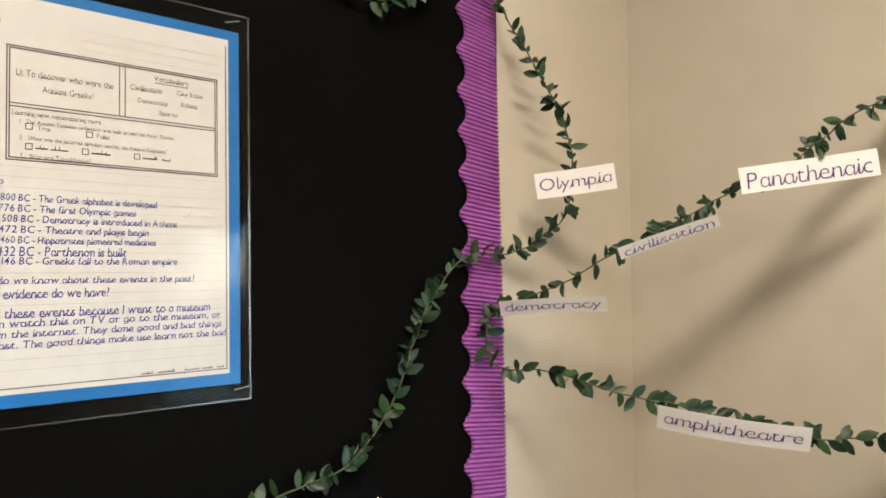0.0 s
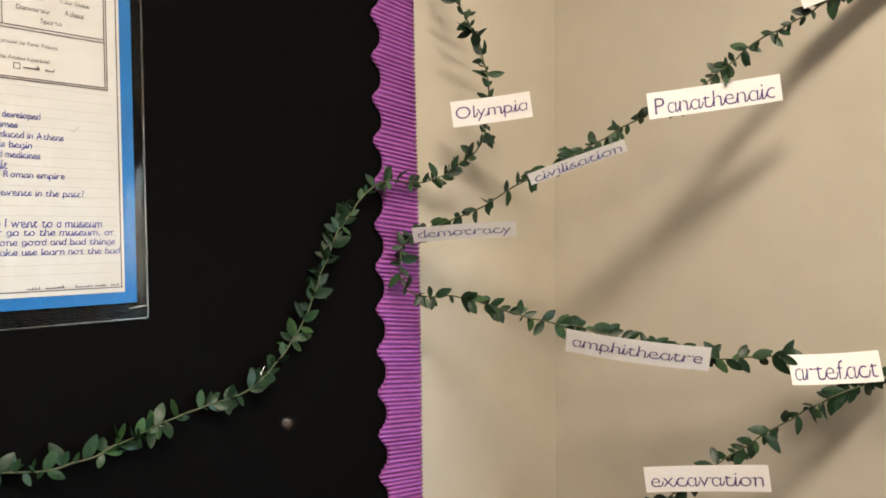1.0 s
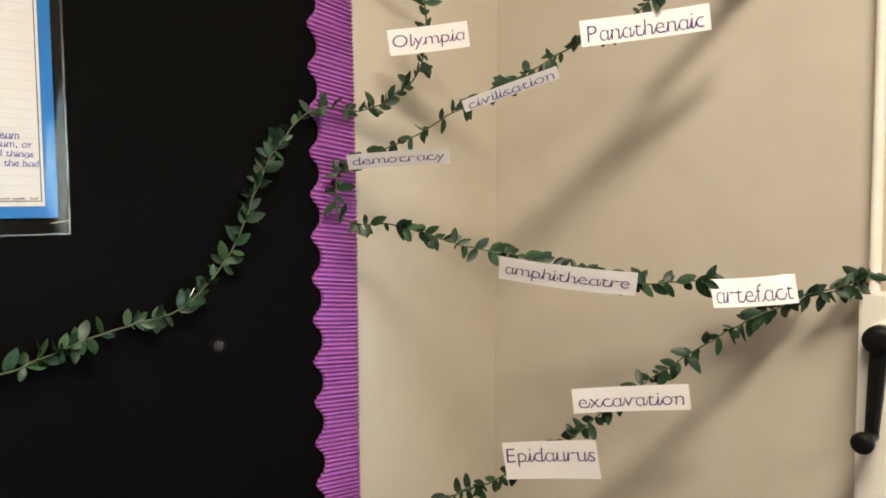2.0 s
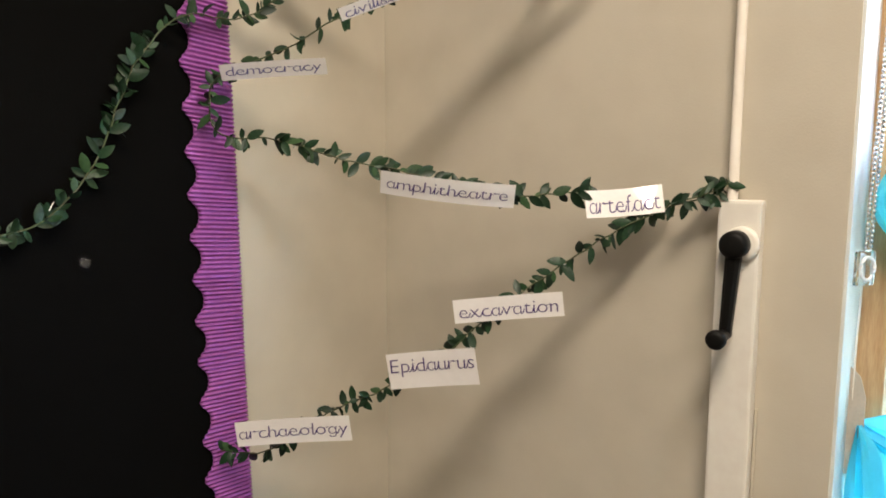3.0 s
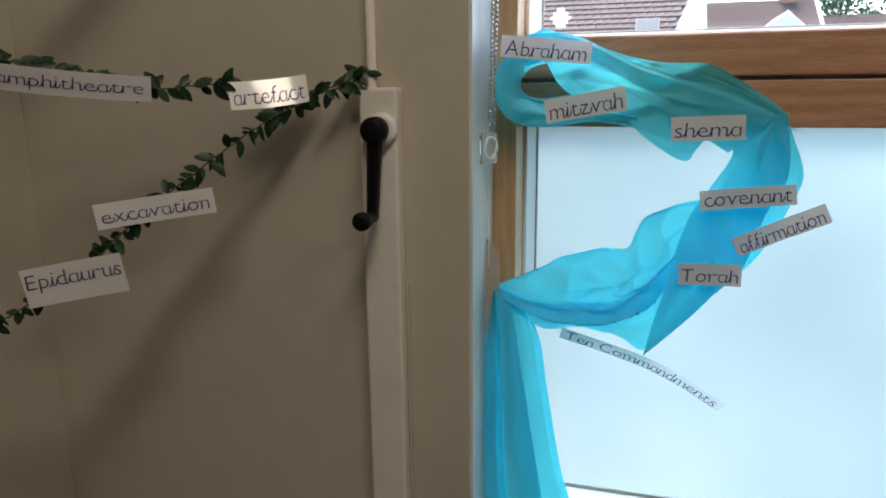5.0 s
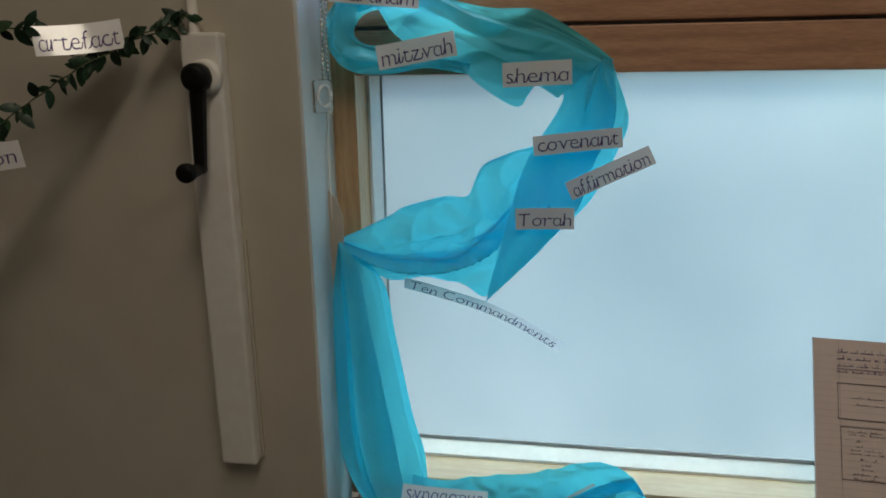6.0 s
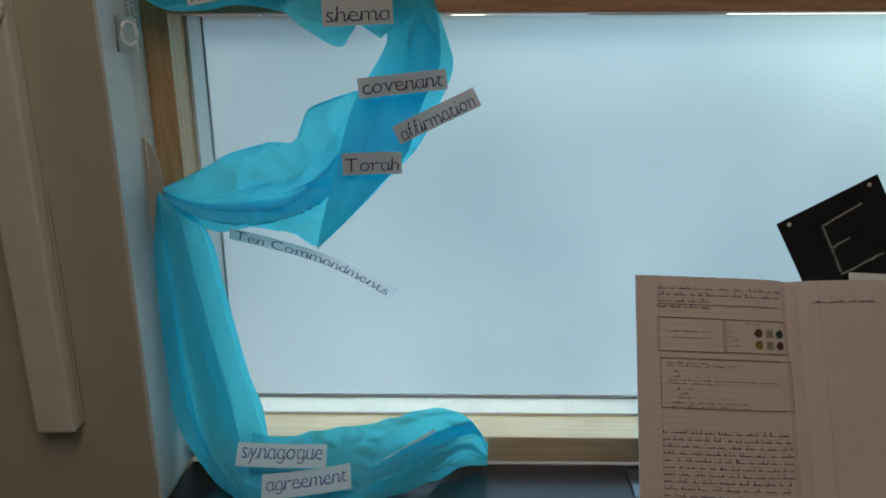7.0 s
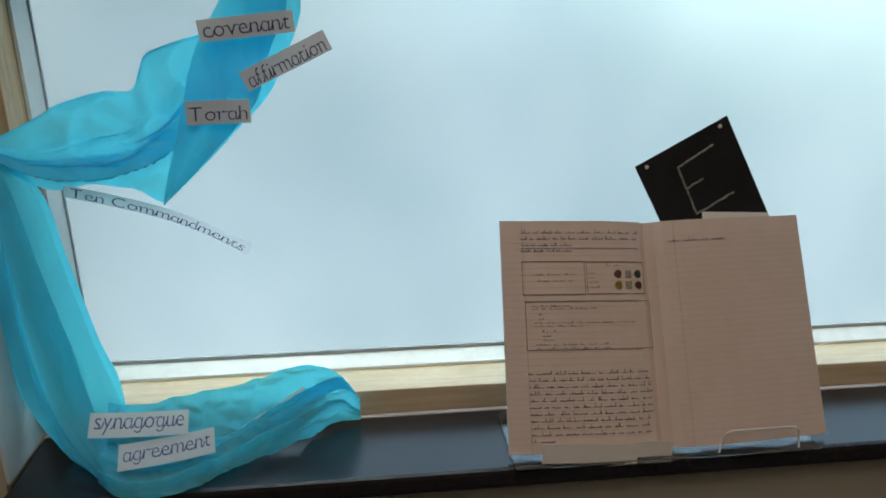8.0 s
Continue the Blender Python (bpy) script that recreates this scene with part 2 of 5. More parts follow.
def tube(bm, pts, radius, sides=8, caps=True):
    rings = []
    n = len(pts)
    for i, p in enumerate(pts):
        d = (Vector(pts[min(i + 1, n - 1)]) - Vector(pts[max(i - 1, 0)])).normalized()
        up = Vector((0, 0, 1)) if abs(d.z) < 0.95 else Vector((1, 0, 0))
        a = d.cross(up).normalized()
        b = d.cross(a)
        r = radius(i / (n - 1)) if callable(radius) else radius
        rings.append([bm.verts.new(Vector(p) + r * (math.cos(2 * math.pi * k / sides) * a + math.sin(2 * math.pi * k / sides) * b)) for k in range(sides)])
    for r0, r1 in zip(rings, rings[1:]):
        for k in range(sides):
            bm.faces.new((r0[k], r0[(k + 1) % sides], r1[(k + 1) % sides], r1[k]))
    if caps:
        bm.faces.new(rings[0])
        bm.faces.new(rings[-1][::-1])
    return bm


def lathe(bm, profile, m, sides=28):
    """A turned form: (distance along the axis, radius) pairs about local z, placed by m."""
    rings = [[bm.verts.new(m @ Vector((r * math.cos(2 * math.pi * k / sides), r * math.sin(2 * math.pi * k / sides), h))) for k in range(sides)] for h, r in profile]
    for r0, r1 in zip(rings, rings[1:]):
        for k in range(sides):
            bm.faces.new((r0[k], r0[(k + 1) % sides], r1[(k + 1) % sides], r1[k]))
    bm.faces.new(rings[0][::-1])
    bm.faces.new(rings[-1])
    return bm


def glyph(ch, thin):
    """One letter of the built-in font as flat x-y points; round single-storey forms for a and g."""
    swap = {"a": "\u0251", "g": "\u0261"}
    c = bpy.data.curves.new("lettering", "FONT")
    c.body, c.size, c.offset, c.resolution_u = swap.get(ch, ch), 1.0, thin, 3
    ob = bpy.data.objects.new("lettering", c)
    scene.collection.objects.link(ob)
    me = bpy.data.meshes.new_from_object(ob.evaluated_get(bpy.context.evaluated_depsgraph_get()))
    bpy.data.objects.remove(ob)
    bpy.data.curves.remove(c)
    k = 0.449 / 0.55 if ch in swap else 1.0
    pts, faces = [(v.co.x * k, v.co.y * k) for v in me.vertices], [tuple(p.vertices) for p in me.polygons]
    bpy.data.meshes.remove(me)
    return pts, faces


GLYPHS = {}


def words(text, width, height, shear=0.0, thin=-0.013, pen=0.046):
    """Flat joined-up lettering, fitted into width x height about its own middle, in the local x-z plane."""
    bm = bmesh.new()
    x, last = 0.0, None
    for ch in text:
        if ch == " ":
            x, last = x + 0.24, None
            continue
        if (ch, thin) not in GLYPHS:
            GLYPHS[ch, thin] = glyph(ch, thin)
        pts, faces = GLYPHS[ch, thin]
        x0, x1 = min(p[0] for p in pts), max(p[0] for p in pts)
        vs = [bm.verts.new((p[0] - x0 + x, 0, p[1])) for p in pts]
        for f in faces:
            bm.faces.new([vs[i] for i in f])
        if last and ch.islower():
            # the pen's way from the foot (or shoulder) of one letter up to the next
            low = 0.40 if last in "orvw" else 0.02
            p0, p1, p2 = (x - 0.16, low), (x - 0.03, low - 0.02), (x + 0.015, 0.27 if low < 0.1 else 0.42)
            row = []
            for i in range(7):
                u = i / 6
                px, pz = ((1 - u) ** 2 * a + 2 * u * (1 - u) * b + u * u * c for a, b, c in zip(p0, p1, p2))
                row.append((bm.verts.new((px - pen / 2, -0.00002, pz + pen / 3)), bm.verts.new((px + pen / 2, -0.00002, pz - pen / 3))))
            for q0, q1 in zip(row, row[1:]):
                bm.faces.new((q0[0], q0[1], q1[1], q1[0]))
        x += x1 - x0 + 0.12
        last = ch if ch.islower() else None
    for v in bm.verts:
        v.co.x += shear * v.co.z
    xs, zs = [v.co.x for v in bm.verts], [v.co.z for v in bm.verts]
    w, h = max(xs) - min(xs), max(zs) - min(zs)
    sx, sz = width / w, min(height / h, 1.35 * width / w)
    for v in bm.verts:
        v.co.x, v.co.z = (v.co.x - min(xs) - w / 2) * sx, (v.co.z - min(zs) - h / 2) * sz
    return bm


def bent(bm, amount, width):
    """Bows a flat piece lengthwise out of its plane (local y)."""
    for v in bm.verts:
        v.co.y += amount * (1 - (2 * v.co.x / width) ** 2)
    return bm


def frame_of(tl, tr, br, bl):
    """Middle, size and pose (local x along, z up, -y to the viewer) of a card given by its corners."""
    tl, tr, br, bl = (Vector(q) for q in (tl, tr, br, bl))
    mid = (tl + tr + br + bl) / 4
    x = (tr - tl + br - bl).normalized()
    z0 = tl - bl + tr - br
    z = (z0 - x * z0.dot(x)).normalized()
    y = z.cross(x)
    m = Matrix(((x.x, y.x, z.x, mid.x), (x.y, y.y, z.y, mid.y), (x.z, y.z, z.z, mid.z), (0, 0, 0, 1)))
    return m, ((tr - tl).length + (br - bl).length) / 2, z0.length / 2


CARDS = []


def word_label(text, corners, label, group, glossy=False, thin_card=False, bow=0.003, fill=0.90, tall=0.62, drop=-0.05, pitch=0.0, paper=None):
    m, w, h = frame_of(*corners)
    if pitch:
        m, h = m @ Matrix.Rotation(radians(-pitch), 4, "X"), h / math.cos(radians(pitch))
    CARDS.append((m.inverted(), m, w, h))
    ob = thing("word_label", label, "label", m=m, group=group)
    bm = bmesh.new()
    n = 24 if pitch else 12
    verts = [[[bm.verts.new((-w / 2 + w * i / n, s * 0.00018, -h / 2 + h * k)) for k in (0, 1)] for s in (-1, 1)] for i in range(n + 1)]
    for i in range(n):
        a, b = verts[i], verts[i + 1]
        bm.faces.new((a[0][0], b[0][0], b[0][1], a[0][1]))
        if thin_card:
            continue
        bm.faces.new((a[1][0], a[1][1], b[1][1], b[1][0]))
        bm.faces.new((a[0][1], b[0][1], b[1][1], a[1][1]))
        bm.faces.new((a[0][0], a[1][0], b[1][0], b[0][0]))
    for q in () if thin_card else (verts[0], verts[-1]):
        bm.faces.new((q[0][0], q[0][1], q[1][1], q[1][0]))
    bmesh.ops.delete(bm, geom=[v for v in bm.verts if not v.link_faces], context="VERTS")
    bmesh.ops.recalc_face_normals(bm, faces=bm.faces)
    part("card", bent(bm, bow, w), paper or (CARD_GLOSS if glossy else CARD_HALF if thin_card else CARD), ob)
    t = words(text, w * fill, h * tall, shear=0.06)
    for v in t.verts:
        v.co.y = -0.0006
        v.co.z += h * drop
    # Purple print; thin cards get bluer, paler ink for window light shining through.
    part("lettering", bent(t, bow, w), INK_BLUE if thin_card else INK, ob, "purple printed word")
    return ob


# ---------------------------------------------------------------- the room
WALL_X, WALL_Y = 0.879, 0.681       # window wall and board wall
# The opening's head is unseen, set low to shade the swag from sun.
OPEN_L, OPEN_R, OPEN_B, OPEN_T = 0.0685, -1.78, 0.865, 1.90
ROOM_X, ROOM_Y, ROOM_Z = -3.2, -3.6, 2.70
OUT = 1.15

bm = boxed((WALL_X, OPEN_L, 0), (OUT, WALL_Y + 0.2, ROOM_Z))
box(bm, (WALL_X, ROOM_Y - 0.2, 0), (OUT, OPEN_R, ROOM_Z))
box(bm, (WALL_X, OPEN_R, 0), (OUT, OPEN_L, OPEN_B - 0.028))
box(bm, (WALL_X, OPEN_R, OPEN_T), (OUT, OPEN_L, ROOM_Z))
tagged(part("wall_east", bm, CREAM), "cream painted window wall with a deep reveal", "wall", kind="structure")
tagged(part("wall_north", boxed((ROOM_X - 0.2, WALL_Y, 0), (WALL_X - 0.0005, WALL_Y + 0.2, ROOM_Z)), CREAM), "cream painted wall behind a black display board", "wall", kind="structure")
tagged(part("wall_south", boxed((ROOM_X - 0.2, ROOM_Y - 0.2, 0), (WALL_X - 0.0005, ROOM_Y, ROOM_Z)), CREAM), "plain cream painted classroom wall", "wall", kind="structure")
tagged(part("wall_west", boxed((ROOM_X - 0.2, ROOM_Y + 0.0005, 0), (ROOM_X, WALL_Y - 0.0005, ROOM_Z)), CREAM), "plain cream painted classroom wall", "wall", kind="structure")
tagged(part("floor", boxed((ROOM_X - 0.2, ROOM_Y - 0.2, -0.499), (OUT, WALL_Y + 0.2, -0.0005)), CARPET), "blue-grey carpet floor of a classroom", "floor", kind="structure")
tagged(part("ceiling", boxed((ROOM_X - 0.2, ROOM_Y - 0.2, ROOM_Z + 0.0005), (OUT, WALL_Y + 0.2, ROOM_Z + 0.1)), CEIL), "plain white classroom ceiling", "ceiling", kind="structure")

# the reveal's white lining
tagged(part("trim", boxed((WALL_X + 0.003, OPEN_L - 0.0035, OPEN_B), (0.984, OPEN_L + 0.001, OPEN_T - 0.002), 0.001), REVEAL_WHITE), "white painted window reveal lining", "trim", kind="structure")

# unseen ceiling light over the shadow-casting lamp; its copy houses the added fill lamp
fit_light = thing("ceiling_light", "slim white ceiling light out of view, housing an area lamp", "lamp", m=pose(-0.10, -0.25, 2.66, 0, 0, 70), group="ceiling lights")
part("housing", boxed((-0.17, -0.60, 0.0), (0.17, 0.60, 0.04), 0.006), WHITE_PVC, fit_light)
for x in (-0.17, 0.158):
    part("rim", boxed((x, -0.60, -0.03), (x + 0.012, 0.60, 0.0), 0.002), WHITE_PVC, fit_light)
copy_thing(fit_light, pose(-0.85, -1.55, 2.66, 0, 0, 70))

# ---------------------------------------------------------------- window
FX = 0.985                          # room face of the wooden frame
win = thing("window_1", "varnished pine window with frosted lower pane and clear upper pane", "window", (FX, OPEN_L, OPEN_B), kind="structure")


def win_part(name, a, b, mat, bevel=0.0015, label=""):
    ob = part(name, boxed(a, b, bevel), mat, None, label)
    ob.parent = win
    ob.matrix_parent_inverse = win.matrix_world.inverted()
    return ob


JY, TOPZ = 0.036, 1.898
win_part("jamb", (FX, JY, OPEN_B), (1.082, OPEN_L - 0.001, TOPZ), PINE_UP, 0.002, "varnished pine jamb")
win_part("jamb", (FX, OPEN_R + 0.001, OPEN_B), (1.082, OPEN_R + 0.033, TOPZ), PINE_UP, 0.002)
win_part("bottom_rail", (FX - 0.006, OPEN_R + 0.034, OPEN_B + 0.0005), (1.082, JY - 0.0005, 0.902), LIT_PINE, 0.002, "pine bottom rail coloured paler for window light")
win_part("transom", (FX, OPEN_R + 0.034, 1.434), (1.078, JY - 0.0005, 1.486), RED_PINE, 0.002, "reddish pine transom")
win_part("sash_rail", (FX + 0.002, OPEN_R + 0.034, 1.4905), (1.078, JY - 0.0005, 1.538), RED_PINE, 0.003, "reddish pine sash rail")
# Backing added behind the groove to stop light passing through.
win_part("groove_backing", (FX + 0.02, OPEN_R + 0.034, 1.4862), (1.074, JY - 0.0005, 1.4903), GASKET, 0.0)
win_part("head", (FX, OPEN_R + 0.034, TOPZ - 0.05), (1.082, JY - 0.0005, TOPZ), PINE, 0.002)
GX = 1.062
# beads round the lower pane, then round the upper one
def wedge(name, ends, out, width, mat, label=""):
    """A sloping glazing bead between two ends: out is the way from the frame towards the pane's middle."""
    bm = bmesh.new()
    rings = []
    for p in ends:
        p, o = Vector(p), Vector(out)
        rings.append([bm.verts.new(q) for q in (p, p + o * 0.004, p + o * width + Vector((0.022, 0, 0)), p + o * width + Vector((0.0255, 0, 0)), p + Vector((0.0255, 0, 0)))])
    for k in range(5):
        bm.faces.new((rings[0][k], rings[0][(k + 1) % 5], rings[1][(k + 1) % 5], rings[1][k]))
    bm.faces.new(rings[0]), bm.faces.new(rings[1][::-1])
    bmesh.ops.recalc_face_normals(bm, faces=bm.faces)
    ob = part(name, bm, mat, None, label)
    ob.parent = win
    ob.matrix_parent_inverse = win.matrix_world.inverted()
    return ob


for z0, z1, side, gh, bw in ((0.902, 1.434, 0.012, 0.020, 0.0135), (1.538, TOPZ - 0.05, 0.016, 0.0095, 0.006)):
    wedge("glazing_bead", ((1.035, OPEN_R + 0.034, z0 + 0.0005), (1.035, JY - 0.0005, z0 + 0.0005)), (0, 0, 1), bw, BEAD, "pale glazing bead")
    wedge("glazing_bead", ((1.035, JY - 0.0005, z0 + bw + 0.001), (1.035, JY - 0.0005, z1 - 0.001)), (0, -1, 0), side, BEAD)
    win_part("gasket", (1.058, OPEN_R + 0.034, z0 + bw + 0.001), (1.0610, JY - side - 0.0005, z0 + gh), GASKET, 0.0005)
    win_part("gasket", (1.058, JY - side - 0.003, z0 + gh + 0.0005), (1.0610, JY - side - 0.0005, z1 - 0.002), GASKET, 0.0005)
bm = bmesh.new()
bm.faces.new([bm.verts.new(q) for q in ((GX, JY - 0.001, 0.904), (GX, OPEN_R + 0.035, 0.904), (GX, OPEN_R + 0.035, 1.433), (GX, JY - 0.001, 1.433))])
low = part("pane", bm, FROST, None, "frosted glass pane")
bm = boxed((GX, OPEN_R + 0.035, 1.54), (GX + 0.004, JY - 0.001, TOPZ - 0.052))
high = part("pane", bm, GLASS, None, "clear glass pane")
for ob in (low, high):
    ob.parent = win
    ob.matrix_parent_inverse = win.matrix_world.inverted()
high.visible_shadow = False

bm = boxed((0.845, OPEN_R, OPEN_B - 0.026), (FX - 0.007, OPEN_L - 0.004, OPEN_B), 0.006)
tagged(part("window_sill", bm, SILL, smooth=False), "black painted window sill with rounded front edge", "window sill", kind="structure")

# ---------------------------------------------------------------- outside
# Hidden by the frost; its grey is chosen for the pane's brightness and tint.
tagged(part("ground", boxed((-400, -400, -0.6), (900, 400, -0.5)), PAVING), "grey asphalt yard outside the window", "ground", kind="structure")

# ---------------------------------------------------------------- display board
tagged(part("display_board", boxed((-1.9, 0.6755, 0.86), (0.596, WALL_Y - 0.0005, 2.32), 0.001), BLACK_PAPER), "display board covered in matt black paper", "display board")

bm = bmesh.new()
Z0, Z1, STEP = 0.88, 2.31, 0.00085
NZ, NX = int((Z1 - Z0) / STEP), 9
rows = []
for i in range(NZ + 1):
    z = Z0 + i * STEP
    lean = -0.022 * (z - 1.55)
    left = 0.5432 + lean - 0.0064 * math.cos(2 * math.pi * (z - 1.872) / 0.0485) - 0.0012 * math.cos(4 * math.pi * (z - 1.872) / 0.0485)
    right = 0.601 + lean + 0.0006 * math.sin(2 * math.pi * z / 0.0052)
    row = []
    for k in range(NX + 1):
        s = k / NX
        x = left + (right - left) * s
        zz = z - 0.09 * (x - left)
        y = 0.6715 - 0.0013 * math.sin(2 * math.pi * z / 0.0052) - 0.0012 * math.sin(9 * z) * s
        row.append(bm.verts.new((x, y, zz)))
    rows.append(row)
for r0, r1 in zip(rows, rows[1:]):
    for k in range(NX):
        bm.faces.new((r0[k], r0[k + 1], r1[k + 1], r1[k]))
trim = part("border_trim", bm, PURPLE, smooth=True)
sol = trim.modifiers.new("thickness", "SOLIDIFY")
sol.thickness, sol.offset = 0.0012, -1
tagged(trim, "purple corrugated card border with a scalloped edge", "border trim")
# ---------------------------------------------------------------- word display: garlands strung across the corner
def leaf_mesh(name, w, h, fold, curl):
    """A small pointed oval leaf, folded along its rib and curled; base at the origin, tip along +z."""
    bm = bmesh.new()
    rows = []
    for i in range(7):
        s = i / 6
        half = w / 2 * math.sin(math.pi * min(1, s * 0.95 + 0.03)) ** 0.72 * (1.06 - 0.16 * s)
        z, y = s * h, curl * s * s * h
        rows.append([bm.verts.new((-half, y - fold * half, z)), bm.verts.new((0, y, z)), bm.verts.new((half, y - fold * half, z))])
    for a, b in zip(rows, rows[1:]):
        for k in (0, 1):
            bm.faces.new((a[k], a[k + 1], b[k + 1], b[k]))
    me = bpy.data.meshes.new(name)
    bm.to_mesh(me)
    bm.free()
    for p in me.polygons:
        p.use_smooth = True
    return me


rnd = random.Random(7)
LEAVES = []
for w, h, fold, curl, mat in ((0.0070, 0.0142, 0.25, 0.10, LEAF), (0.0078, 0.0152, -0.2, -0.25, LEAF), (0.0060, 0.0118, 0.35, 0.3, LEAF),
                              (0.0080, 0.0155, 0.15, -0.1, LEAF_PALE), (0.0066, 0.0128, -0.3, 0.2, LEAF), (0.0074, 0.0142, 0.2, -0.35, LEAF)):
    me = leaf_mesh("leaf", w, h, fold, curl)
    me.materials.append(mat)
    LEAVES.append(me)


def garland(points, label, facing, step=0.0062, grow=1.36, droop=-0.25):
    """A thin wire stem set with pairs of small leaves, the wilder ones turned to the room."""
    dense = curve_points(points, 30 * len(points))
    ob = thing("leaf_garland", label, "garland", dense[0], group="garlands of the word display")
    inv = Matrix.Translation(-dense[0])
    wob = [p + Vector((noise.noise(p * 60), noise.noise(p * 60 + Vector((9, 0, 0))), noise.noise(p * 60 + Vector((0, 9, 0))))) * 0.002 for p in dense]
    for m_inv, m, w, h in CARDS:
        for i, p in enumerate(wob):
            q = m_inv @ p
            if abs(q.x) < w / 2 + 0.004 and abs(q.z) < h / 2 + 0.010 and abs(q.y) < 0.03:
                wob[i] = m @ Vector((q.x, max(q.y, 0.007), q.z))
    bm = tube(bmesh.new(), [inv @ p for p in wob], 0.0009, 6)
    part("stem", bm, STEM, ob, "thin green wire stem", smooth=True)
    facing = Vector(facing).normalized()
    run, due = 0.0, 0.004
    for i in range(1, len(wob)):
        run += (wob[i] - wob[i - 1]).length
        if run < due:
            continue
        due = run + step * (rnd.uniform(0.55, 1.1) if rnd.random() < 0.72 else rnd.uniform(1.4, 2.3))
        d = (wob[i] - wob[i - 1]).normalized()
        across = d.cross(facing).normalized()
        behind = any(abs((q := c[0] @ wob[i]).x) < c[2] / 2 + 0.004 and abs(q.z) < c[3] / 2 + 0.012 and abs(q.y) < 0.03 for c in CARDS)
        turn = rnd.uniform(-0.7, 0.7)
        for s in rnd.choice(((1, -1), (1, -1), (1, -1), (1, 1, -1), (1, -1, -1), (1,), (-1,), (-1, -1))):
            lean = rnd.uniform(0.35, 1.15)
            tip = (across * s * rnd.uniform(0.5, 1.0) + d * lean * rnd.choice((1, 1, 1, -0.4)) + facing * (-0.35 if behind else turn + rnd.uniform(-0.3, 0.5)) + Vector((0, 0, droop))).normalized()
            y = (facing + (0.15 if behind else 1.0) * Vector((rnd.uniform(-0.9, 0.9), rnd.uniform(-0.9, 0.9), rnd.uniform(-0.5, 0.9)))).normalized()
            x = y.cross(tip).normalized()
            y = tip.cross(x)
            size = (rnd.uniform(0.62, 1.15) if rnd.random() < 0.85 else rnd.uniform(0.4, 0.6)) * grow
            leaf = new("leaf", rnd.choice(LEAVES))
            leaf.parent = ob
            p = inv @ (wob[i] + d * rnd.uniform(-0.002, 0.002))
            leaf.matrix_local = Matrix(((x.x, y.x, tip.x, p.x), (x.y, y.y, tip.y, p.y), (x.z, y.z, tip.z, p.z), (0, 0, 0, 1))) @ Matrix.Scale(size, 4)
    return ob


WL = "words on the garlands"


def lifted(c, d=(-0.007, -0.006, 0.0)):
    return [tuple(a + b for a, b in zip(q, d)) for q in c]


word_label("Olympia", lifted([(0.625, 0.640, 1.778), (0.695, 0.575, 1.791), (0.695, 0.574, 1.760), (0.626, 0.639, 1.747)], (-0.004, -0.004, 0)), "white paper strip lettered Olympia on a leaf garland", WL)
word_label("Panathenaic", lifted([(0.716, 0.429, 1.768), (0.804, 0.324, 1.784), (0.803, 0.326, 1.757), (0.715, 0.430, 1.739)], (-0.004, -0.003, 0)), "shiny white strip lettered Panathenaic on a leaf garland", WL, glossy=True)
word_label("mythology", [(0.798, 0.306, 1.876), (0.872, 0.190, 1.925), (0.874, 0.187, 1.898), (0.802, 0.302, 1.847)], "white paper strip lettered mythology on a leaf garland", WL)
word_label("civilisation", [(0.6315, 0.524, 1.6843), (0.6857, 0.4402, 1.717), (0.6925, 0.438, 1.706), (0.636, 0.527, 1.6705)], "thin white strip lettered civilisation tilted face down", WL, thin_card=True, tall=0.7)
word_label("democracy", [(0.5546, 0.634, 1.6260), (0.6185, 0.529, 1.6310), (0.6206, 0.536, 1.6155), (0.563, 0.635, 1.6085)], "thin white strip lettered democracy tilted face down", WL, thin_card=True, tall=0.7)
word_label("amphitheatre", lifted([(0.684, 0.514, 1.512), (0.761, 0.381, 1.496), (0.766, 0.388, 1.470), (0.690, 0.520, 1.486)], (-0.004, -0.003, 0)), "slightly bowed white strip lettered amphitheatre on a garland", WL, bow=-0.006)
word_label("artefact", lifted([(0.8035, 0.3190, 1.489), (0.8455, 0.246, 1.498), (0.848, 0.245, 1.468), (0.806, 0.317, 1.461)], (-0.004, -0.003, 0)), "shiny white strip lettered artefact on a leaf garland", WL, glossy=True, bow=0.0047, pitch=24)
word_label("excavation", lifted([(0.723, 0.440, 1.364), (0.775, 0.327, 1.380), (0.776, 0.326, 1.352), (0.724, 0.438, 1.337)], (-0.003, -0.002, 0)), "white paper strip lettered excavation on a leaf garland", WL, tall=0.5)
word_label("Epidaurus", lifted([(0.680, 0.501, 1.300), (0.709, 0.397, 1.318), (0.709, 0.395, 1.278), (0.680, 0.501, 1.257)], (-0.003, -0.002, 0)), "taller white paper strip lettered Epidaurus on a garland", WL, tall=0.5, drop=0.08, fill=0.94)
word_label("archaeology", lifted([(0.562, 0.630, 1.223), (0.622, 0.507, 1.242), (0.623, 0.506, 1.213), (0.561, 0.631, 1.194)], (-0.003, -0.002, 0)), "white paper strip lettered archaeology on a leaf garland", WL, fill=0.95)

OUTWARD = (-0.80, -0.58, 0.1)
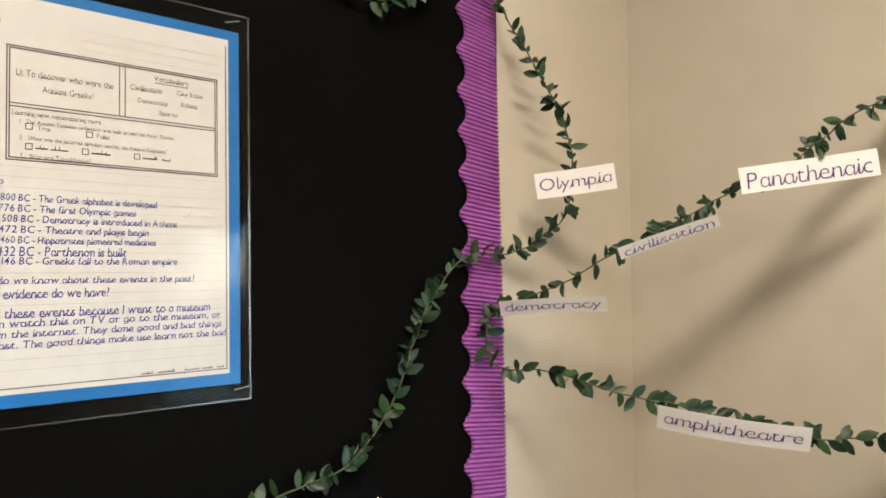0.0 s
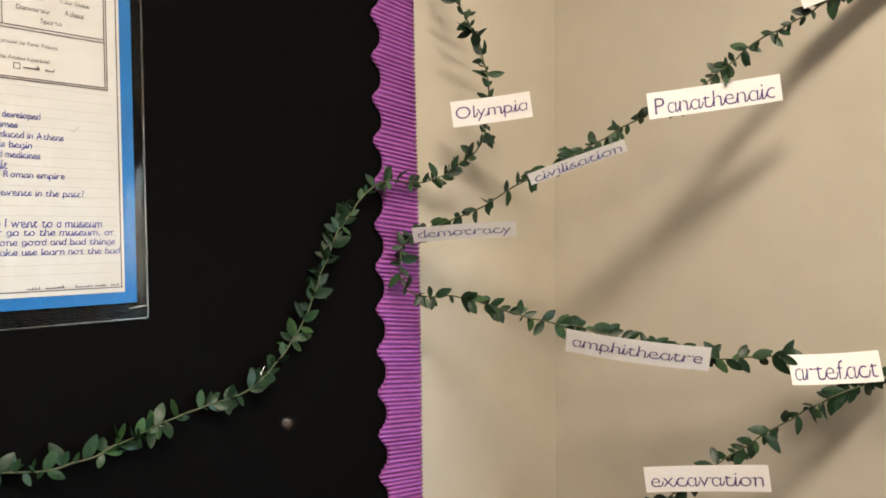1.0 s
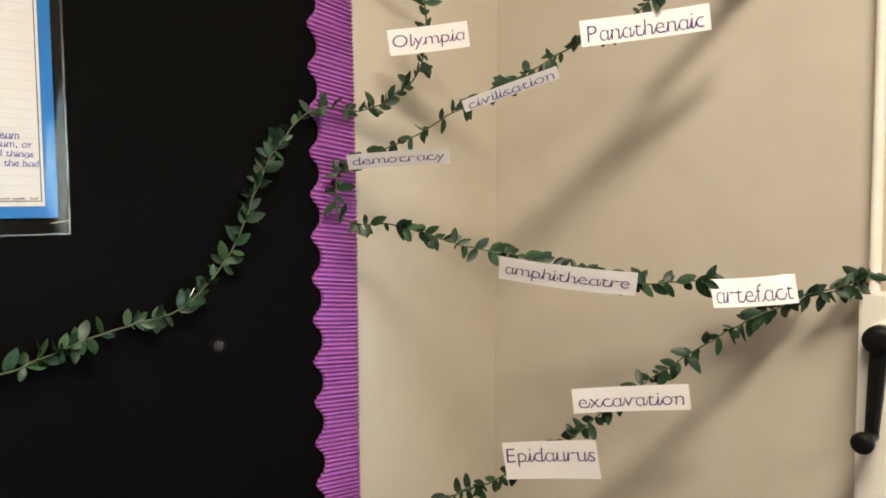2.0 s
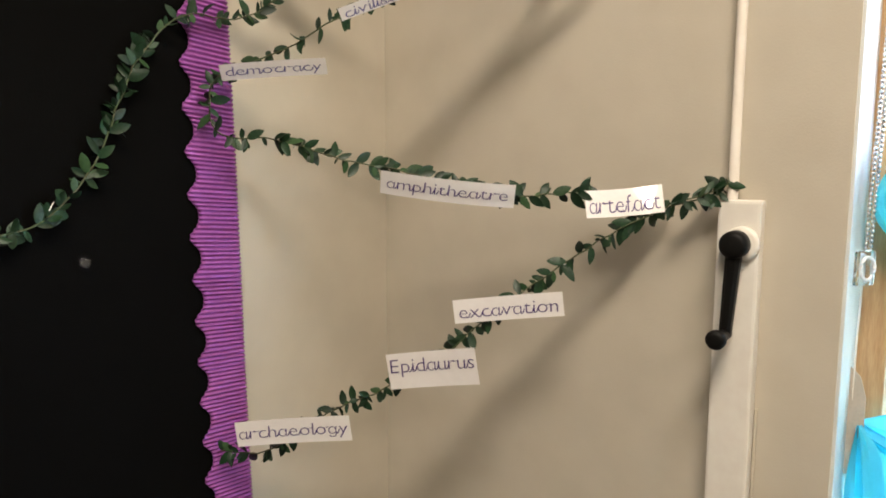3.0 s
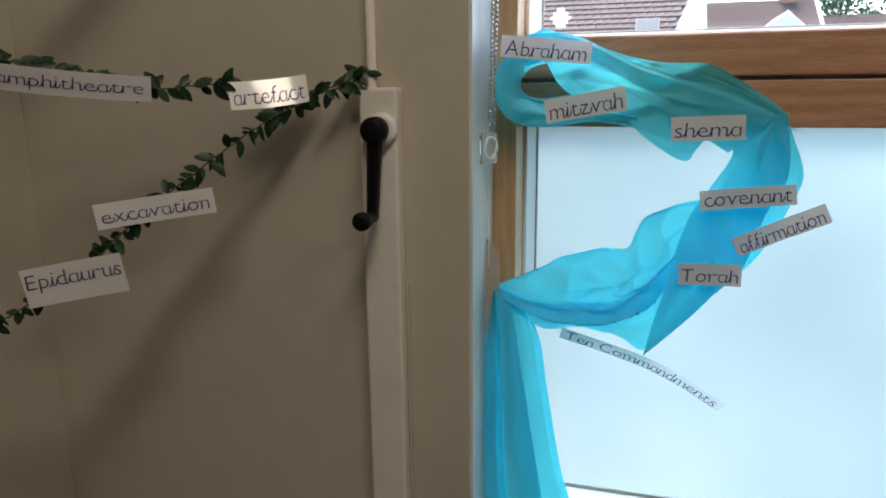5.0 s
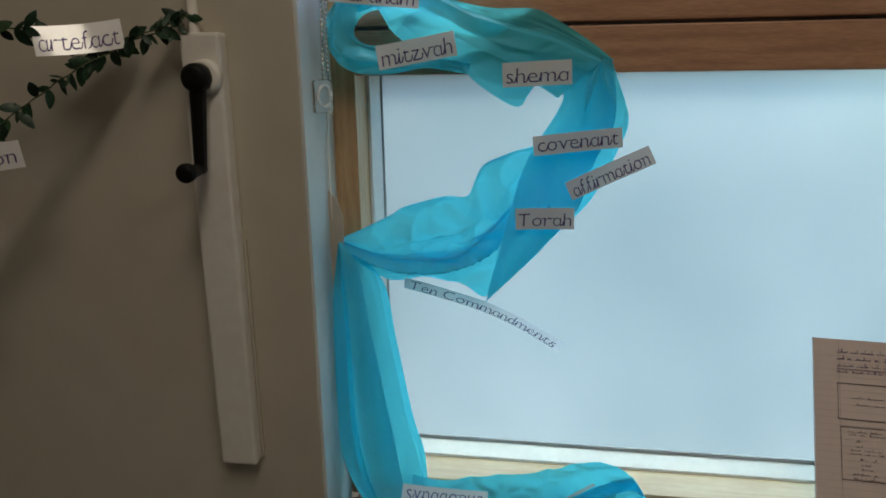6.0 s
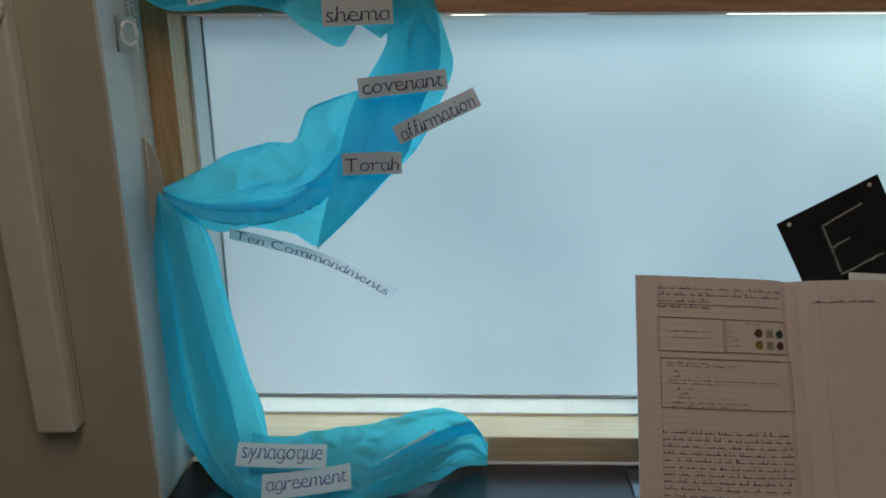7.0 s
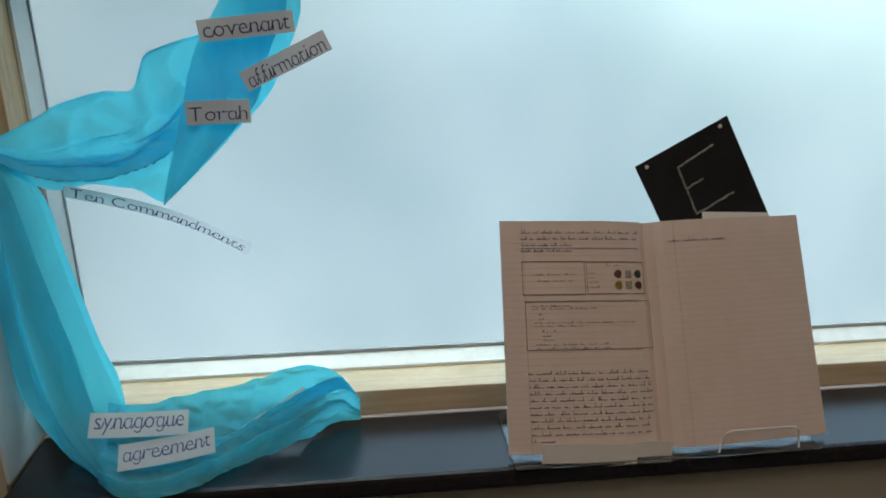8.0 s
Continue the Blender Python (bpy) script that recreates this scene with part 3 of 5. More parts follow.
garland([(0.02, 0.667, 1.452), (0.10, 0.666, 1.436), (0.160, 0.664, 1.424), (0.210, 0.664, 1.421), (0.261, 0.664, 1.436), (0.318, 0.664, 1.452), (0.377, 0.664, 1.466),
         (0.429, 0.664, 1.519), (0.457, 0.664, 1.578), (0.486, 0.663, 1.634), (0.534, 0.661, 1.677), (0.595, 0.658, 1.682), (0.630, 0.634, 1.702),
         (0.648, 0.613, 1.729), (0.655, 0.605, 1.783), (0.648, 0.612, 1.838), (0.631, 0.632, 1.895), (0.605, 0.652, 1.954), (0.572, 0.662, 1.996)],
        "dark green artificial leaf garland pinned across the black board", (-0.35, -0.94, 0.1), step=0.0060, grow=1.36, droop=0.3)
garland([(0.565, 0.664, 2.005), (0.52, 0.662, 2.03), (0.455, 0.662, 1.965), (0.39, 0.662, 1.940), (0.335, 0.662, 1.962), (0.22, 0.664, 2.06), (0.10, 0.664, 2.12)],
        "dark green artificial leaf garland drooping at the board's top", (-0.1, -1, 0.1))
garland([(0.850, 0.215, 1.905), (0.812, 0.301, 1.845), (0.791, 0.341, 1.822), (0.774, 0.364, 1.801), (0.736, 0.395, 1.762), (0.717, 0.439, 1.744),
         (0.688, 0.491, 1.712), (0.637, 0.560, 1.668), (0.614, 0.588, 1.646), (0.566, 0.647, 1.615), (0.560, 0.658, 1.585), (0.566, 0.647, 1.552),
         (0.605, 0.600, 1.546), (0.646, 0.551, 1.527), (0.684, 0.499, 1.511), (0.723, 0.431, 1.493), (0.763, 0.376, 1.484), (0.804, 0.322, 1.488),
         (0.828, 0.252, 1.476), (0.849, 0.190, 1.492), (0.868, 0.180, 1.502)],
        "dark green artificial leaf garland strung across the wall corner", OUTWARD)
garland([(0.866, 0.186, 1.497), (0.852, 0.190, 1.489), (0.830, 0.249, 1.468), (0.810, 0.300, 1.436), (0.779, 0.351, 1.393), (0.762, 0.377, 1.371), (0.729, 0.419, 1.329),
         (0.720, 0.435, 1.312), (0.677, 0.510, 1.255), (0.645, 0.552, 1.232), (0.592, 0.614, 1.183), (0.560, 0.660, 1.181)],
        "dark green artificial leaf garland sloping down from a handle box", OUTWARD)

# staples that hold the garlands to the board and its border
for x, z, a in ((0.385, 1.480, 60), (0.569, 1.569, 10), (0.566, 1.611, 65), (0.540, 1.671, 88)):
    st = thing("staple", "small steel staple over a garland stem", "staple", (x, 0.6625, z), group="garland staples")
    bm = tube(bmesh.new(), [(-0.005, 0.012, 0), (-0.005, 0.0005, 0), (-0.0045, 0, 0), (0.0045, 0, 0), (0.005, 0.0005, 0), (0.005, 0.012, 0)], 0.0004, 6)
    bmesh.ops.transform(bm, verts=bm.verts, matrix=Matrix.Rotation(radians(-a), 4, "Y"))
    part("wire", bm, STEEL, st)

# clear push pin in the black paper
pin = thing("push_pin", "small clear plastic push pin in black paper", "pin", (0.418, 0.6755, 1.421))
part("head", lathe(bmesh.new(), ((0.0, 0.002), (0.002, 0.0045), (0.005, 0.003), (0.009, 0.0045), (0.0105, 0.003)), pose(0, 0, 0, 90, 0, 0), 14), CLEAR, pin, smooth=True)
part("needle", lathe(bmesh.new(), ((-0.004, 0.0004), (0.001, 0.0006)), pose(0, 0, 0, 90, 0, 0), 8), STEEL, pin)


# ---------------------------------------------------------------- flat printing
def quad(bm, place, u0, v0, u1, v1, n=1):
    """A printed patch on place(u, v), split n times along u."""
    rows = [(bm.verts.new(place(u0 + (u1 - u0) * i / n, v0)), bm.verts.new(place(u0 + (u1 - u0) * i / n, v1))) for i in range(n + 1)]
    for a, b in zip(rows, rows[1:]):
        bm.faces.new((a[0], b[0], b[1], a[1]))


def rect_lines(bm, place, u0, v0, u1, v1, w, n=8, double=0.0):
    for o in ((0.0, double) if double else (0.0,)):
        quad(bm, place, u0 + o, v1 - w - o, u1 - o, v1 - o, n)
        quad(bm, place, u0 + o, v0 + o, u1 - o, v0 + w + o, n)
        quad(bm, place, u0 + o, v0 + w + o, u0 + w + o, v1 - w - o)
        quad(bm, place, u1 - w - o, v0 + w + o, u1 - o, v1 - w - o)


def pen_line(bm, place, u0, u1, v, h, r, n=2):
    """A line of unreadable writing: one plain bar a word."""
    u = u0
    while u < u1 - 0.004:
        w = min(r.uniform(0.005, 0.020), u1 - u)
        quad(bm, place, u, v, u + w, v + 0.6 * h * r.uniform(0.75, 1.1), n)
        for _ in range(1 + int(w * 220)):
            q = u + r.uniform(0, w)
            quad(bm, place, q, v, q + 0.0006, v + h * r.uniform(0.9, 1.9))
        u += w + r.uniform(0.002, 0.004)


# ---------------------------------------------------------------- laminated sheet on the board
SM = pose(0.145, 0.6740, 1.7120, 0, -1.4, 0)
sheet = thing("laminated_worksheet", "laminated handwritten worksheet on bright blue card, stapled to the board", "worksheet", m=SM)
PW, PH = 0.2140, 0.3030
part("blue_backing", boxed((-0.1175, 0.0, -0.1615), (0.1175, 0.0007, 0.1605)), BLUE_CARD, sheet, "bright blue card backing")
part("page", boxed((-PW / 2, -0.0006, -PH / 2), (PW / 2, -0.0002, PH / 2)), PAPER, sheet, "white lined worksheet page")
flat = lambda u, v: Vector((u, -0.0010, v))
r = random.Random(3)
bm = bmesh.new()
for i in range(25):
    quad(bm, flat, -PW / 2 + 0.006, 0.018 - i * 0.0081 + 0.002, PW / 2 - 0.006, 0.018 - i * 0.0081 + 0.0023)
    if 0.018 - (i + 1) * 0.0081 < -PH / 2 + 0.01:
        break
for v in (0.118, 0.126, 0.134):
    quad(bm, flat, -0.02, v, PW / 2 - 0.006, v + 0.0003)
part("ruled_line", bm, INK_GREY, sheet, "grey ruled lines")["kind"] = "stuff"
bm = bmesh.new()
rect_lines(bm, flat, -0.0690, 0.0245, 0.0965, 0.1130, 0.0009, 1, 0.0018)
quad(bm, flat, -0.067, 0.0655, 0.0945, 0.0663)
quad(bm, flat, -0.067, 0.0680, 0.0945, 0.0688)
quad(bm, flat, 0.0120, 0.0688, 0.0128, 0.111)
quad(bm, flat, 0.0165, 0.0688, 0.0173, 0.111)
quad(bm, flat, -PW / 2 + 0.004, -PH / 2 + 0.004, PW / 2 - 0.002, -PH / 2 + 0.0049)
quad(bm, flat, PW / 2 - 0.0032, -PH / 2 + 0.004, PW / 2 - 0.0022, PH / 2 - 0.006)
for u0, v0 in ((-0.056, 0.049), (-0.013, 0.0475), (-0.056, 0.0335), (-0.016, 0.0335), (0.024, 0.0335)):
    rect_lines(bm, flat, u0, v0, u0 + 0.005, v0 + 0.005, 0.0006, 1)
part("printed_box", bm, INK_SOFT, sheet, "black printed boxes")["kind"] = "stuff"


def print_on(parent, text, mid, width, height, mat, shear=0.06, y=-0.0011, thin=-0.008):
    t = words(text, width, height, shear, thin, 0.085 + 2 * thin)
    for v in t.verts:
        v.co += Vector((mid[0], y, mid[1]))
    return part("lettering", t, mat, parent)


for text, u, v, w, h in (("LI: To discover who were the", -0.0275, 0.0925, 0.070, 0.0066), ("Ancient Greeks?", -0.026, 0.0815, 0.037, 0.0066),
                         ("Vocabulary", 0.0555, 0.1040, 0.030, 0.0062), ("Civilisation", 0.034, 0.0945, 0.026, 0.0048), ("City State", 0.0715, 0.0945, 0.023, 0.0052),
                         ("Democracy", 0.0395, 0.0835, 0.025, 0.0052), ("Athens", 0.0705, 0.0855, 0.015, 0.0048), ("Sparta", 0.0525, 0.0750, 0.016, 0.0055),
                         ("Learning now, remembering more.", -0.0330, 0.0608, 0.064, 0.0048), ("1.   The Ancient Egyptian civilisation was built around the River Thames.", -0.0010, 0.0545, 0.118, 0.0042),
                         ("True", -0.0430, 0.0510, 0.009, 0.0038), ("False", 0.0000, 0.0495, 0.010, 0.0038), ("2.   What was the pictorial alphabet used by the Ancient Egyptians?", -0.0045, 0.0420, 0.111, 0.0042),
                         ("3.   Who was Tutankhamun?", -0.0345, 0.0285, 0.050, 0.0042)):
    print_on(sheet, text, (u, v), w, h, INK_SOFT)
bm = bmesh.new()
quad(bm, flat, 0.041, 0.1005, 0.070, 0.1010)
for u0, u1, v, h in ((-0.049, -0.026, 0.0345, 0.002), (-0.009, 0.008, 0.0345, 0.002), (0.031, 0.054, 0.0345, 0.002), (0.030, 0.058, -0.1455, 0.0015), (0.066, 0.101, -0.1455, 0.0015)):
    pen_line(bm, flat, u0, u1, v, h, r, 1)
quad(bm, flat, -0.085, 0.128, -0.073, 0.131)
part("printed_text", bm, INK_SOFT, sheet, "small printed text")["kind"] = "stuff"
HAND = (("800 BC - The Greek alphabet is developed", -0.0145, -0.0045, 0.1150),
        ("776 BC - The first Olympic games", -0.0235, -0.0126, 0.0990),
        ("508 BC - Democracy is introduced in Athens", -0.0055, -0.0205, 0.1310),
        ("472 BC - Theatre and plays begin", -0.0185, -0.0286, 0.1090),
        ("460 BC - Hippocrates pioneered medicines", -0.0150, -0.0366, 0.1140),
        ("432 BC - Parthenon is built", -0.0280, -0.0445, 0.0920),
        ("146 BC - Greeks fall to the Roman empire", -0.0055, -0.0526, 0.1310),
        ("How do we know about these events in the past?", -0.0085, -0.0672, 0.1670),
        ("What evidence do we have?", -0.0435, -0.0765, 0.0970),
        ("I know these events because I went to a museum", -0.0040, -0.0912, 0.1860),
        ("You can watch this on TV or go to the museum, or", 0.0000, -0.0993, 0.1980),
        ("find it on the internet. They done good and bad things", 0.0000, -0.1074, 0.1990),
        ("in the past. The good things make use learn not the bad", 0.0020, -0.1155, 0.2030),
        ("things", -0.0880, -0.1240, 0.0240),
        ("A photo", -0.0850, 0.0075, 0.0300))
for text, u, v, w in HAND:
    print_on(sheet, text, (u, v), w, 0.0074, INK_BLUE, 0.10, thin=0.003)
bm = bmesh.new()
tube(bm, [(0.066, -0.001, -0.0125), (0.0675, -0.001, -0.0140), (0.0725, -0.001, -0.0085)], 0.0003, 4)
part("tick_mark", bm, INK_GREY, sheet, "pencilled tick")
pouch = bmesh.new()
US = [-0.1305 + 0.249 * i / 16 for i in range(17)] + [0.1185 + 0.0085 * i / 8 for i in range(1, 9)]
g = [[pouch.verts.new((u, -0.0022 - 0.0009 * noise.noise(Vector((u * 28, k * 0.4, 2))) + 0.0016 * (max(0.0, u - 0.1185) / 0.0085) ** 1.5 * (1 + 0.5 * noise.noise(Vector((u * 90, k * 0.5, 7)))), -0.1765 + 0.353 * k / 20)) for k in range(21)] for u in US]
for i in range(24):
    for k in range(20):
        pouch.faces.new((g[i][k], g[i + 1][k], g[i + 1][k + 1], g[i][k + 1]))
part("laminating_pouch", pouch, FILM, sheet, "clear glossy laminating pouch", smooth=True)
for a, b in (((0.1256, -0.0021, -0.1765), (0.1272, -0.0006, 0.1765)), ((-0.1305, -0.0021, -0.1768), (0.1254, -0.0006, -0.1752)), ((-0.1305, -0.0021, 0.1752), (0.1254, -0.0006, 0.1768))):
    part("sealed_edge", boxed(a, b, 0.0003), FILM_EDGE, sheet, "bright sealed edge of the pouch")
for u, v, a in ((0.117, -0.1655, 8), (0.110, 0.1685, 18)):
    bm = tube(bmesh.new(), [(-0.007, 0, 0), (-0.007, -0.0012, 0), (-0.0065, -0.0016, 0), (0.0065, -0.0016, 0), (0.007, -0.0012, 0), (0.007, 0, 0)], 0.0004, 6)
    bmesh.ops.transform(bm, verts=bm.verts, matrix=pose(u, -0.0022, v, 0, -a, 0))
    part("staple", bm, STEEL, sheet, "steel staple")

# ---------------------------------------------------------------- window winder on the wall
wind = thing("window_winder", "white plastic winder box with a black crank handle on the wall", "window winder", (WALL_X, 0.166, 0.9765))
part("cover", boxed((-0.0215, -0.0215, 0.0), (-0.0005, 0.0225, 0.506), 0.0035), WHITE_PVC, wind, "long white plastic cover", smooth=False)
part("backing_strip", boxed((-0.005, -0.0250, 0.004), (-0.0004, -0.0220, 0.28), 0.001), CREAM, wind)
HZ, HY = 0.4605, -0.0005
axis = pose(-0.0215, HY, HZ, 0, -90, 0)
part("boss", lathe(bmesh.new(), ((-0.001, 0.0185), (0.004, 0.0185), (0.0065, 0.0170), (0.0075, 0.014)), pose(-0.0215, HY - 0.004, HZ, 0, -90, 0)), WHITE_PVC, wind, "round white boss", smooth=True)
crank = part("crank", lathe(bmesh.new(), ((0.006, 0.0135), (0.008, 0.0148), (0.016, 0.0148), (0.020, 0.0145), (0.023, 0.0128), (0.0245, 0.009), (0.025, 0.003)), axis), BLACK_PLASTIC, wind, "black crank hub", smooth=True)
arm = bmesh.new()
prof = []
for i in range(13):
    s = i / 12
    z, wy, x0, x1 = HZ - 0.005 - s * 0.092, 0.0078 - 0.0022 * s, -0.0300 - 0.003 * s, -0.0415 - 0.002 * s
    yo = HY + 0.0045 * s
    prof.append([arm.verts.new(q) for q in ((x0, yo - wy, z), (x1 + 0.003, yo - wy, z), (x1, yo - wy * 0.5, z), (x1, yo + wy * 0.5, z), (x1 + 0.003, yo + wy, z), (x0, yo + wy, z))])
for a, b in zip(prof, prof[1:]):
    for k in range(6):
        arm.faces.new((a[k], a[(k + 1) % 6], b[(k + 1) % 6], b[k]))
arm.faces.new(prof[0])
arm.faces.new(prof[-1][::-1])
bmesh.ops.recalc_face_normals(arm, faces=arm.faces)
part("arm", arm, BLACK_PLASTIC, crank, "tapered black arm")
part("knob", lathe(bmesh.new(), ((0.003, 0.0062), (0.010, 0.0060), (0.028, 0.0076), (0.034, 0.0100), (0.040, 0.0104), (0.043, 0.0092), (0.0442, 0.005)), pose(-0.030, HY + 0.0045, HZ - 0.0955, 0, -90, 0)), BLACK_PLASTIC, crank, "black turning knob", smooth=True)
pipe = tagged(part("conduit_pipe", tube(bmesh.new(), [(WALL_X - 0.0068, 0.1775, 1.4826), (WALL_X - 0.0068, 0.1775, 1.9), (WALL_X - 0.0068, 0.1775, ROOM_Z)], 0.0054, 16), PIPE_PAINT, smooth=True),
              "slim white conduit pipe running up the cream wall", "pipe")

# ---------------------------------------------------------------- blind chain in the reveal
chain = thing("blind_chain", "metal bead chain loop of a roller blind", "blind chain", (0.934, 0.056, 1.43))
LEAN_Y = -0.022
for dy, dx, z0 in ((-0.0024, 0.0026, 0.0), (0.0016, -0.0020, 0.0026)):
    bm = bmesh.new()
    z = z0
    while z < 0.46:
        lathe(bm, ((-0.0022, 0.0009), (-0.0012, 0.0021), (0.0012, 0.0021), (0.0022, 0.0009)), Matrix.Translation((dx, dy + LEAN_Y * z, z)), 7)
        z += 0.0052
    tube(bm, [(dx, dy, 0), (dx, dy + LEAN_Y * 0.46, 0.46)], 0.0005, 5)
    part("bead_strand", bm, STEEL, chain, "bright metal bead strand", smooth=True)
clip = thing("chain_tensioner", "clear plastic chain tensioner fixed to the reveal", "chain tensioner", m=pose(0.926, 0.0600, 1.413, 0, 0, -38))
bm = tube(bmesh.new(), [Vector((0.0085 * math.cos(a), -0.0085, 0.0120 * math.sin(a))) for a in [2 * math.pi * k / 20 for k in range(21)]], 0.0019, 10)
part("ring", bm, EDGE, clip, "bright plastic pulley ring", smooth=True)
part("plate", boxed((-0.0125, -0.0075, -0.0185), (0.0125, 0.0, 0.0185), 0.0036), CLEAR, clip, "clear plastic body")
tagged(part("pull_cord", tube(bmesh.new(), [(0.946, 0.060, 1.40), (0.948, 0.0615, 1.33), (0.950, 0.0618, 1.215)], 0.0009, 6), WHITE_PVC), "thin white cord hanging in the window reveal", "cord")
bm = bmesh.new()
outline = ((0.0652, 1.178), (0.0530, 1.181), (0.0485, 1.190), (0.0490, 1.268), (0.0550, 1.290), (0.0652, 1.301))
rims = [[bm.verts.new((x + 0.10 * (0.0652 - y), y, z)) for y, z in outline] for x in (0.9480, 0.9496)]
bm.faces.new(rims[0]), bm.faces.new(rims[1][::-1])
for k in range(6):
    bm.faces.new((rims[0][k], rims[1][k], rims[1][(k + 1) % 6], rims[0][(k + 1) % 6]))
bmesh.ops.recalc_face_normals(bm, faces=bm.faces)
tagged(part("reveal_card", bm, BEIGE_CARD), "small beige plate standing off the white window reveal", "card")

# ---------------------------------------------------------------- turquoise fabric
def loft(curves, nu, seg, crumple=0.004, seed=0.0, size=16.0, push=(1, 0, 0), ends=(0.0, 0.0), lift=0.0, grain=(1, 1, 1), tucks=(0, 0.0, 0.0)):
    """Cloth through several edges laid side by side; sharp folds at the edges between, small creases all over."""
    bm, push = bmesh.new(), Vector(push)
    lines = [curve_points(c, nu) for c in curves]
    grid = []
    for i in range(nu):
        u, row = i / (nu - 1), []
        calm = min(1.0, (u + 0.02) / ends[0] if ends[0] else 1.0, (1.02 - u) / ends[1] if ends[1] else 1.0)
        for k in range((len(lines) - 1) * seg + 1):
            w, deep = k / seg, 0.0
            if tucks[0]:
                turn = 2 * math.pi * tucks[0] * w / (len(lines) - 1) + 2.2 * noise.noise(Vector((u * 2.1, seed, 0.3))) + seed
                much = min(1.0, 2.6 * abs(noise.noise(Vector((u * 1.7, w * 0.9, seed + 3))))) * min(1.0, w * 2, (len(lines) - 1 - w) * 2)
                w += tucks[1] * much * math.sin(turn)
                deep = tucks[2] * much * math.cos(turn) * min(1.0, u * 5 + 0.1)
            w = min(max(w, 0.0), len(lines) - 1.0)
            j = min(int(w), len(lines) - 2)
            p = lines[j][i].lerp(lines[j + 1][i], w - j)
            q = Vector((p.x * grain[0], p.y * grain[1], p.z * grain[2])) * size + Vector((seed, 0, seed))
            big = 0.5 - abs(noise.noise(q)) * 2.2
            near = noise.voronoi(q * 1.5 + Vector((0, seed, 5)))[0]
            fine = 0.45 - 1.3 * min(near[1] - near[0], 0.8)
            row.append(bm.verts.new(p + push * (deep + crumple * calm * (0.75 * big + 0.75 * fine + lift))))
        grid.append(row)
    for r0, r1 in zip(grid, grid[1:]):
        for k in range(len(r0) - 1):
            bm.faces.new((r0[k], r0[k + 1], r1[k + 1], r1[k]))
    return bm


drape = thing("fabric_drape", "turquoise translucent fabric draped and knotted round the window", "fabric drape", (0.95, -0.1, 0.868))
dinv = Matrix.Translation((-0.95, 0.1, -0.868))


def cloth(name, bm):
    bmesh.ops.transform(bm, verts=bm.verts, matrix=dinv)
    return part(name, bm, TURQ, drape, smooth=True)


UTOP = [(0.952, 0.026, 1.533), (0.955, 0.01, 1.541), (0.957, -0.002, 1.545), (0.957, -0.021, 1.538), (0.957, -0.058, 1.526), (0.958, -0.097, 1.513), (0.966, -0.134, 1.506), (0.975, -0.179, 1.504), (0.979, -0.204, 1.492), (0.979, -0.24, 1.469), (0.979, -0.268, 1.447)]
UCREASE = [(0.944, 0.024, 1.52), (0.942, 0.005, 1.53), (0.941, -0.012, 1.536), (0.942, -0.036, 1.533), (0.94, -0.059, 1.523), (0.94, -0.085, 1.51), (0.944, -0.11, 1.498), (0.953, -0.153, 1.484), (0.961, -0.193, 1.472), (0.968, -0.227, 1.457), (0.972, -0.252, 1.446)]
UBOT = [(0.955, 0.02, 1.504), (0.954, 0.008, 1.507), (0.952, -0.004, 1.508), (0.95, -0.02, 1.482), (0.948, -0.045, 1.466), (0.948, -0.07, 1.46), (0.948, -0.092, 1.448), (0.954, -0.12, 1.421), (0.959, -0.161, 1.398), (0.966, -0.179, 1.421), (0.965, -0.206, 1.407)]
cloth("swag", loft([UTOP, [(min(x + 0.016, 0.976), y, z + 0.004) for (x, y, z) in UCREASE], UCREASE, [((a[0] + b[0]) / 2 + 0.003, (a[1] + b[1]) / 2, (a[2] + b[2]) / 2) for a, b in zip(UCREASE, UBOT)], UBOT], 130, 24, 0.007, 1.3, 22, grain=(1, 0.5, 1), tucks=(2, 0.22, 0.003)))
cloth("loop", loft([[(0.944, -0.012, 1.540), (0.944, 0.018, 1.538), (0.942, 0.041, 1.519), (0.940, 0.053, 1.488), (0.940, 0.050, 1.460), (0.942, 0.026, 1.439), (0.944, -0.015, 1.436), (0.946, -0.060, 1.442), (0.952, -0.108, 1.434)],
                    [(0.934, -0.010, 1.526), (0.932, 0.017, 1.522), (0.930, 0.034, 1.508), (0.929, 0.042, 1.486), (0.930, 0.036, 1.464), (0.934, 0.018, 1.452), (0.938, -0.012, 1.451), (0.942, -0.060, 1.455), (0.950, -0.108, 1.448)],
                    [(0.962, -0.004, 1.508), (0.962, 0.014, 1.503), (0.962, 0.025, 1.493), (0.962, 0.027, 1.480), (0.962, 0.016, 1.470), (0.962, -0.002, 1.468), (0.962, -0.022, 1.471), (0.960, -0.060, 1.474), (0.958, -0.108, 1.464)]], 90, 22, 0.008, 4.1, 28, tucks=(2, 0.26, 0.003)))
# fall at the far side: a flat fold in front, a single layer showing behind it, both coming to a point
DL = [(0.979, -0.203, 1.436), (0.978, -0.212, 1.411), (0.978, -0.205, 1.39), (0.978, -0.175, 1.342), (0.973, -0.16, 1.302), (0.955, -0.143, 1.235), (0.945, -0.133, 1.198), (0.938, -0.128, 1.172)]
DR = [(0.979, -0.262, 1.451), (0.979, -0.27, 1.418), (0.979, -0.27, 1.376), (0.979, -0.25, 1.333), (0.969, -0.232, 1.279), (0.959, -0.199, 1.242), (0.947, -0.159, 1.201), (0.938, -0.127, 1.171)]
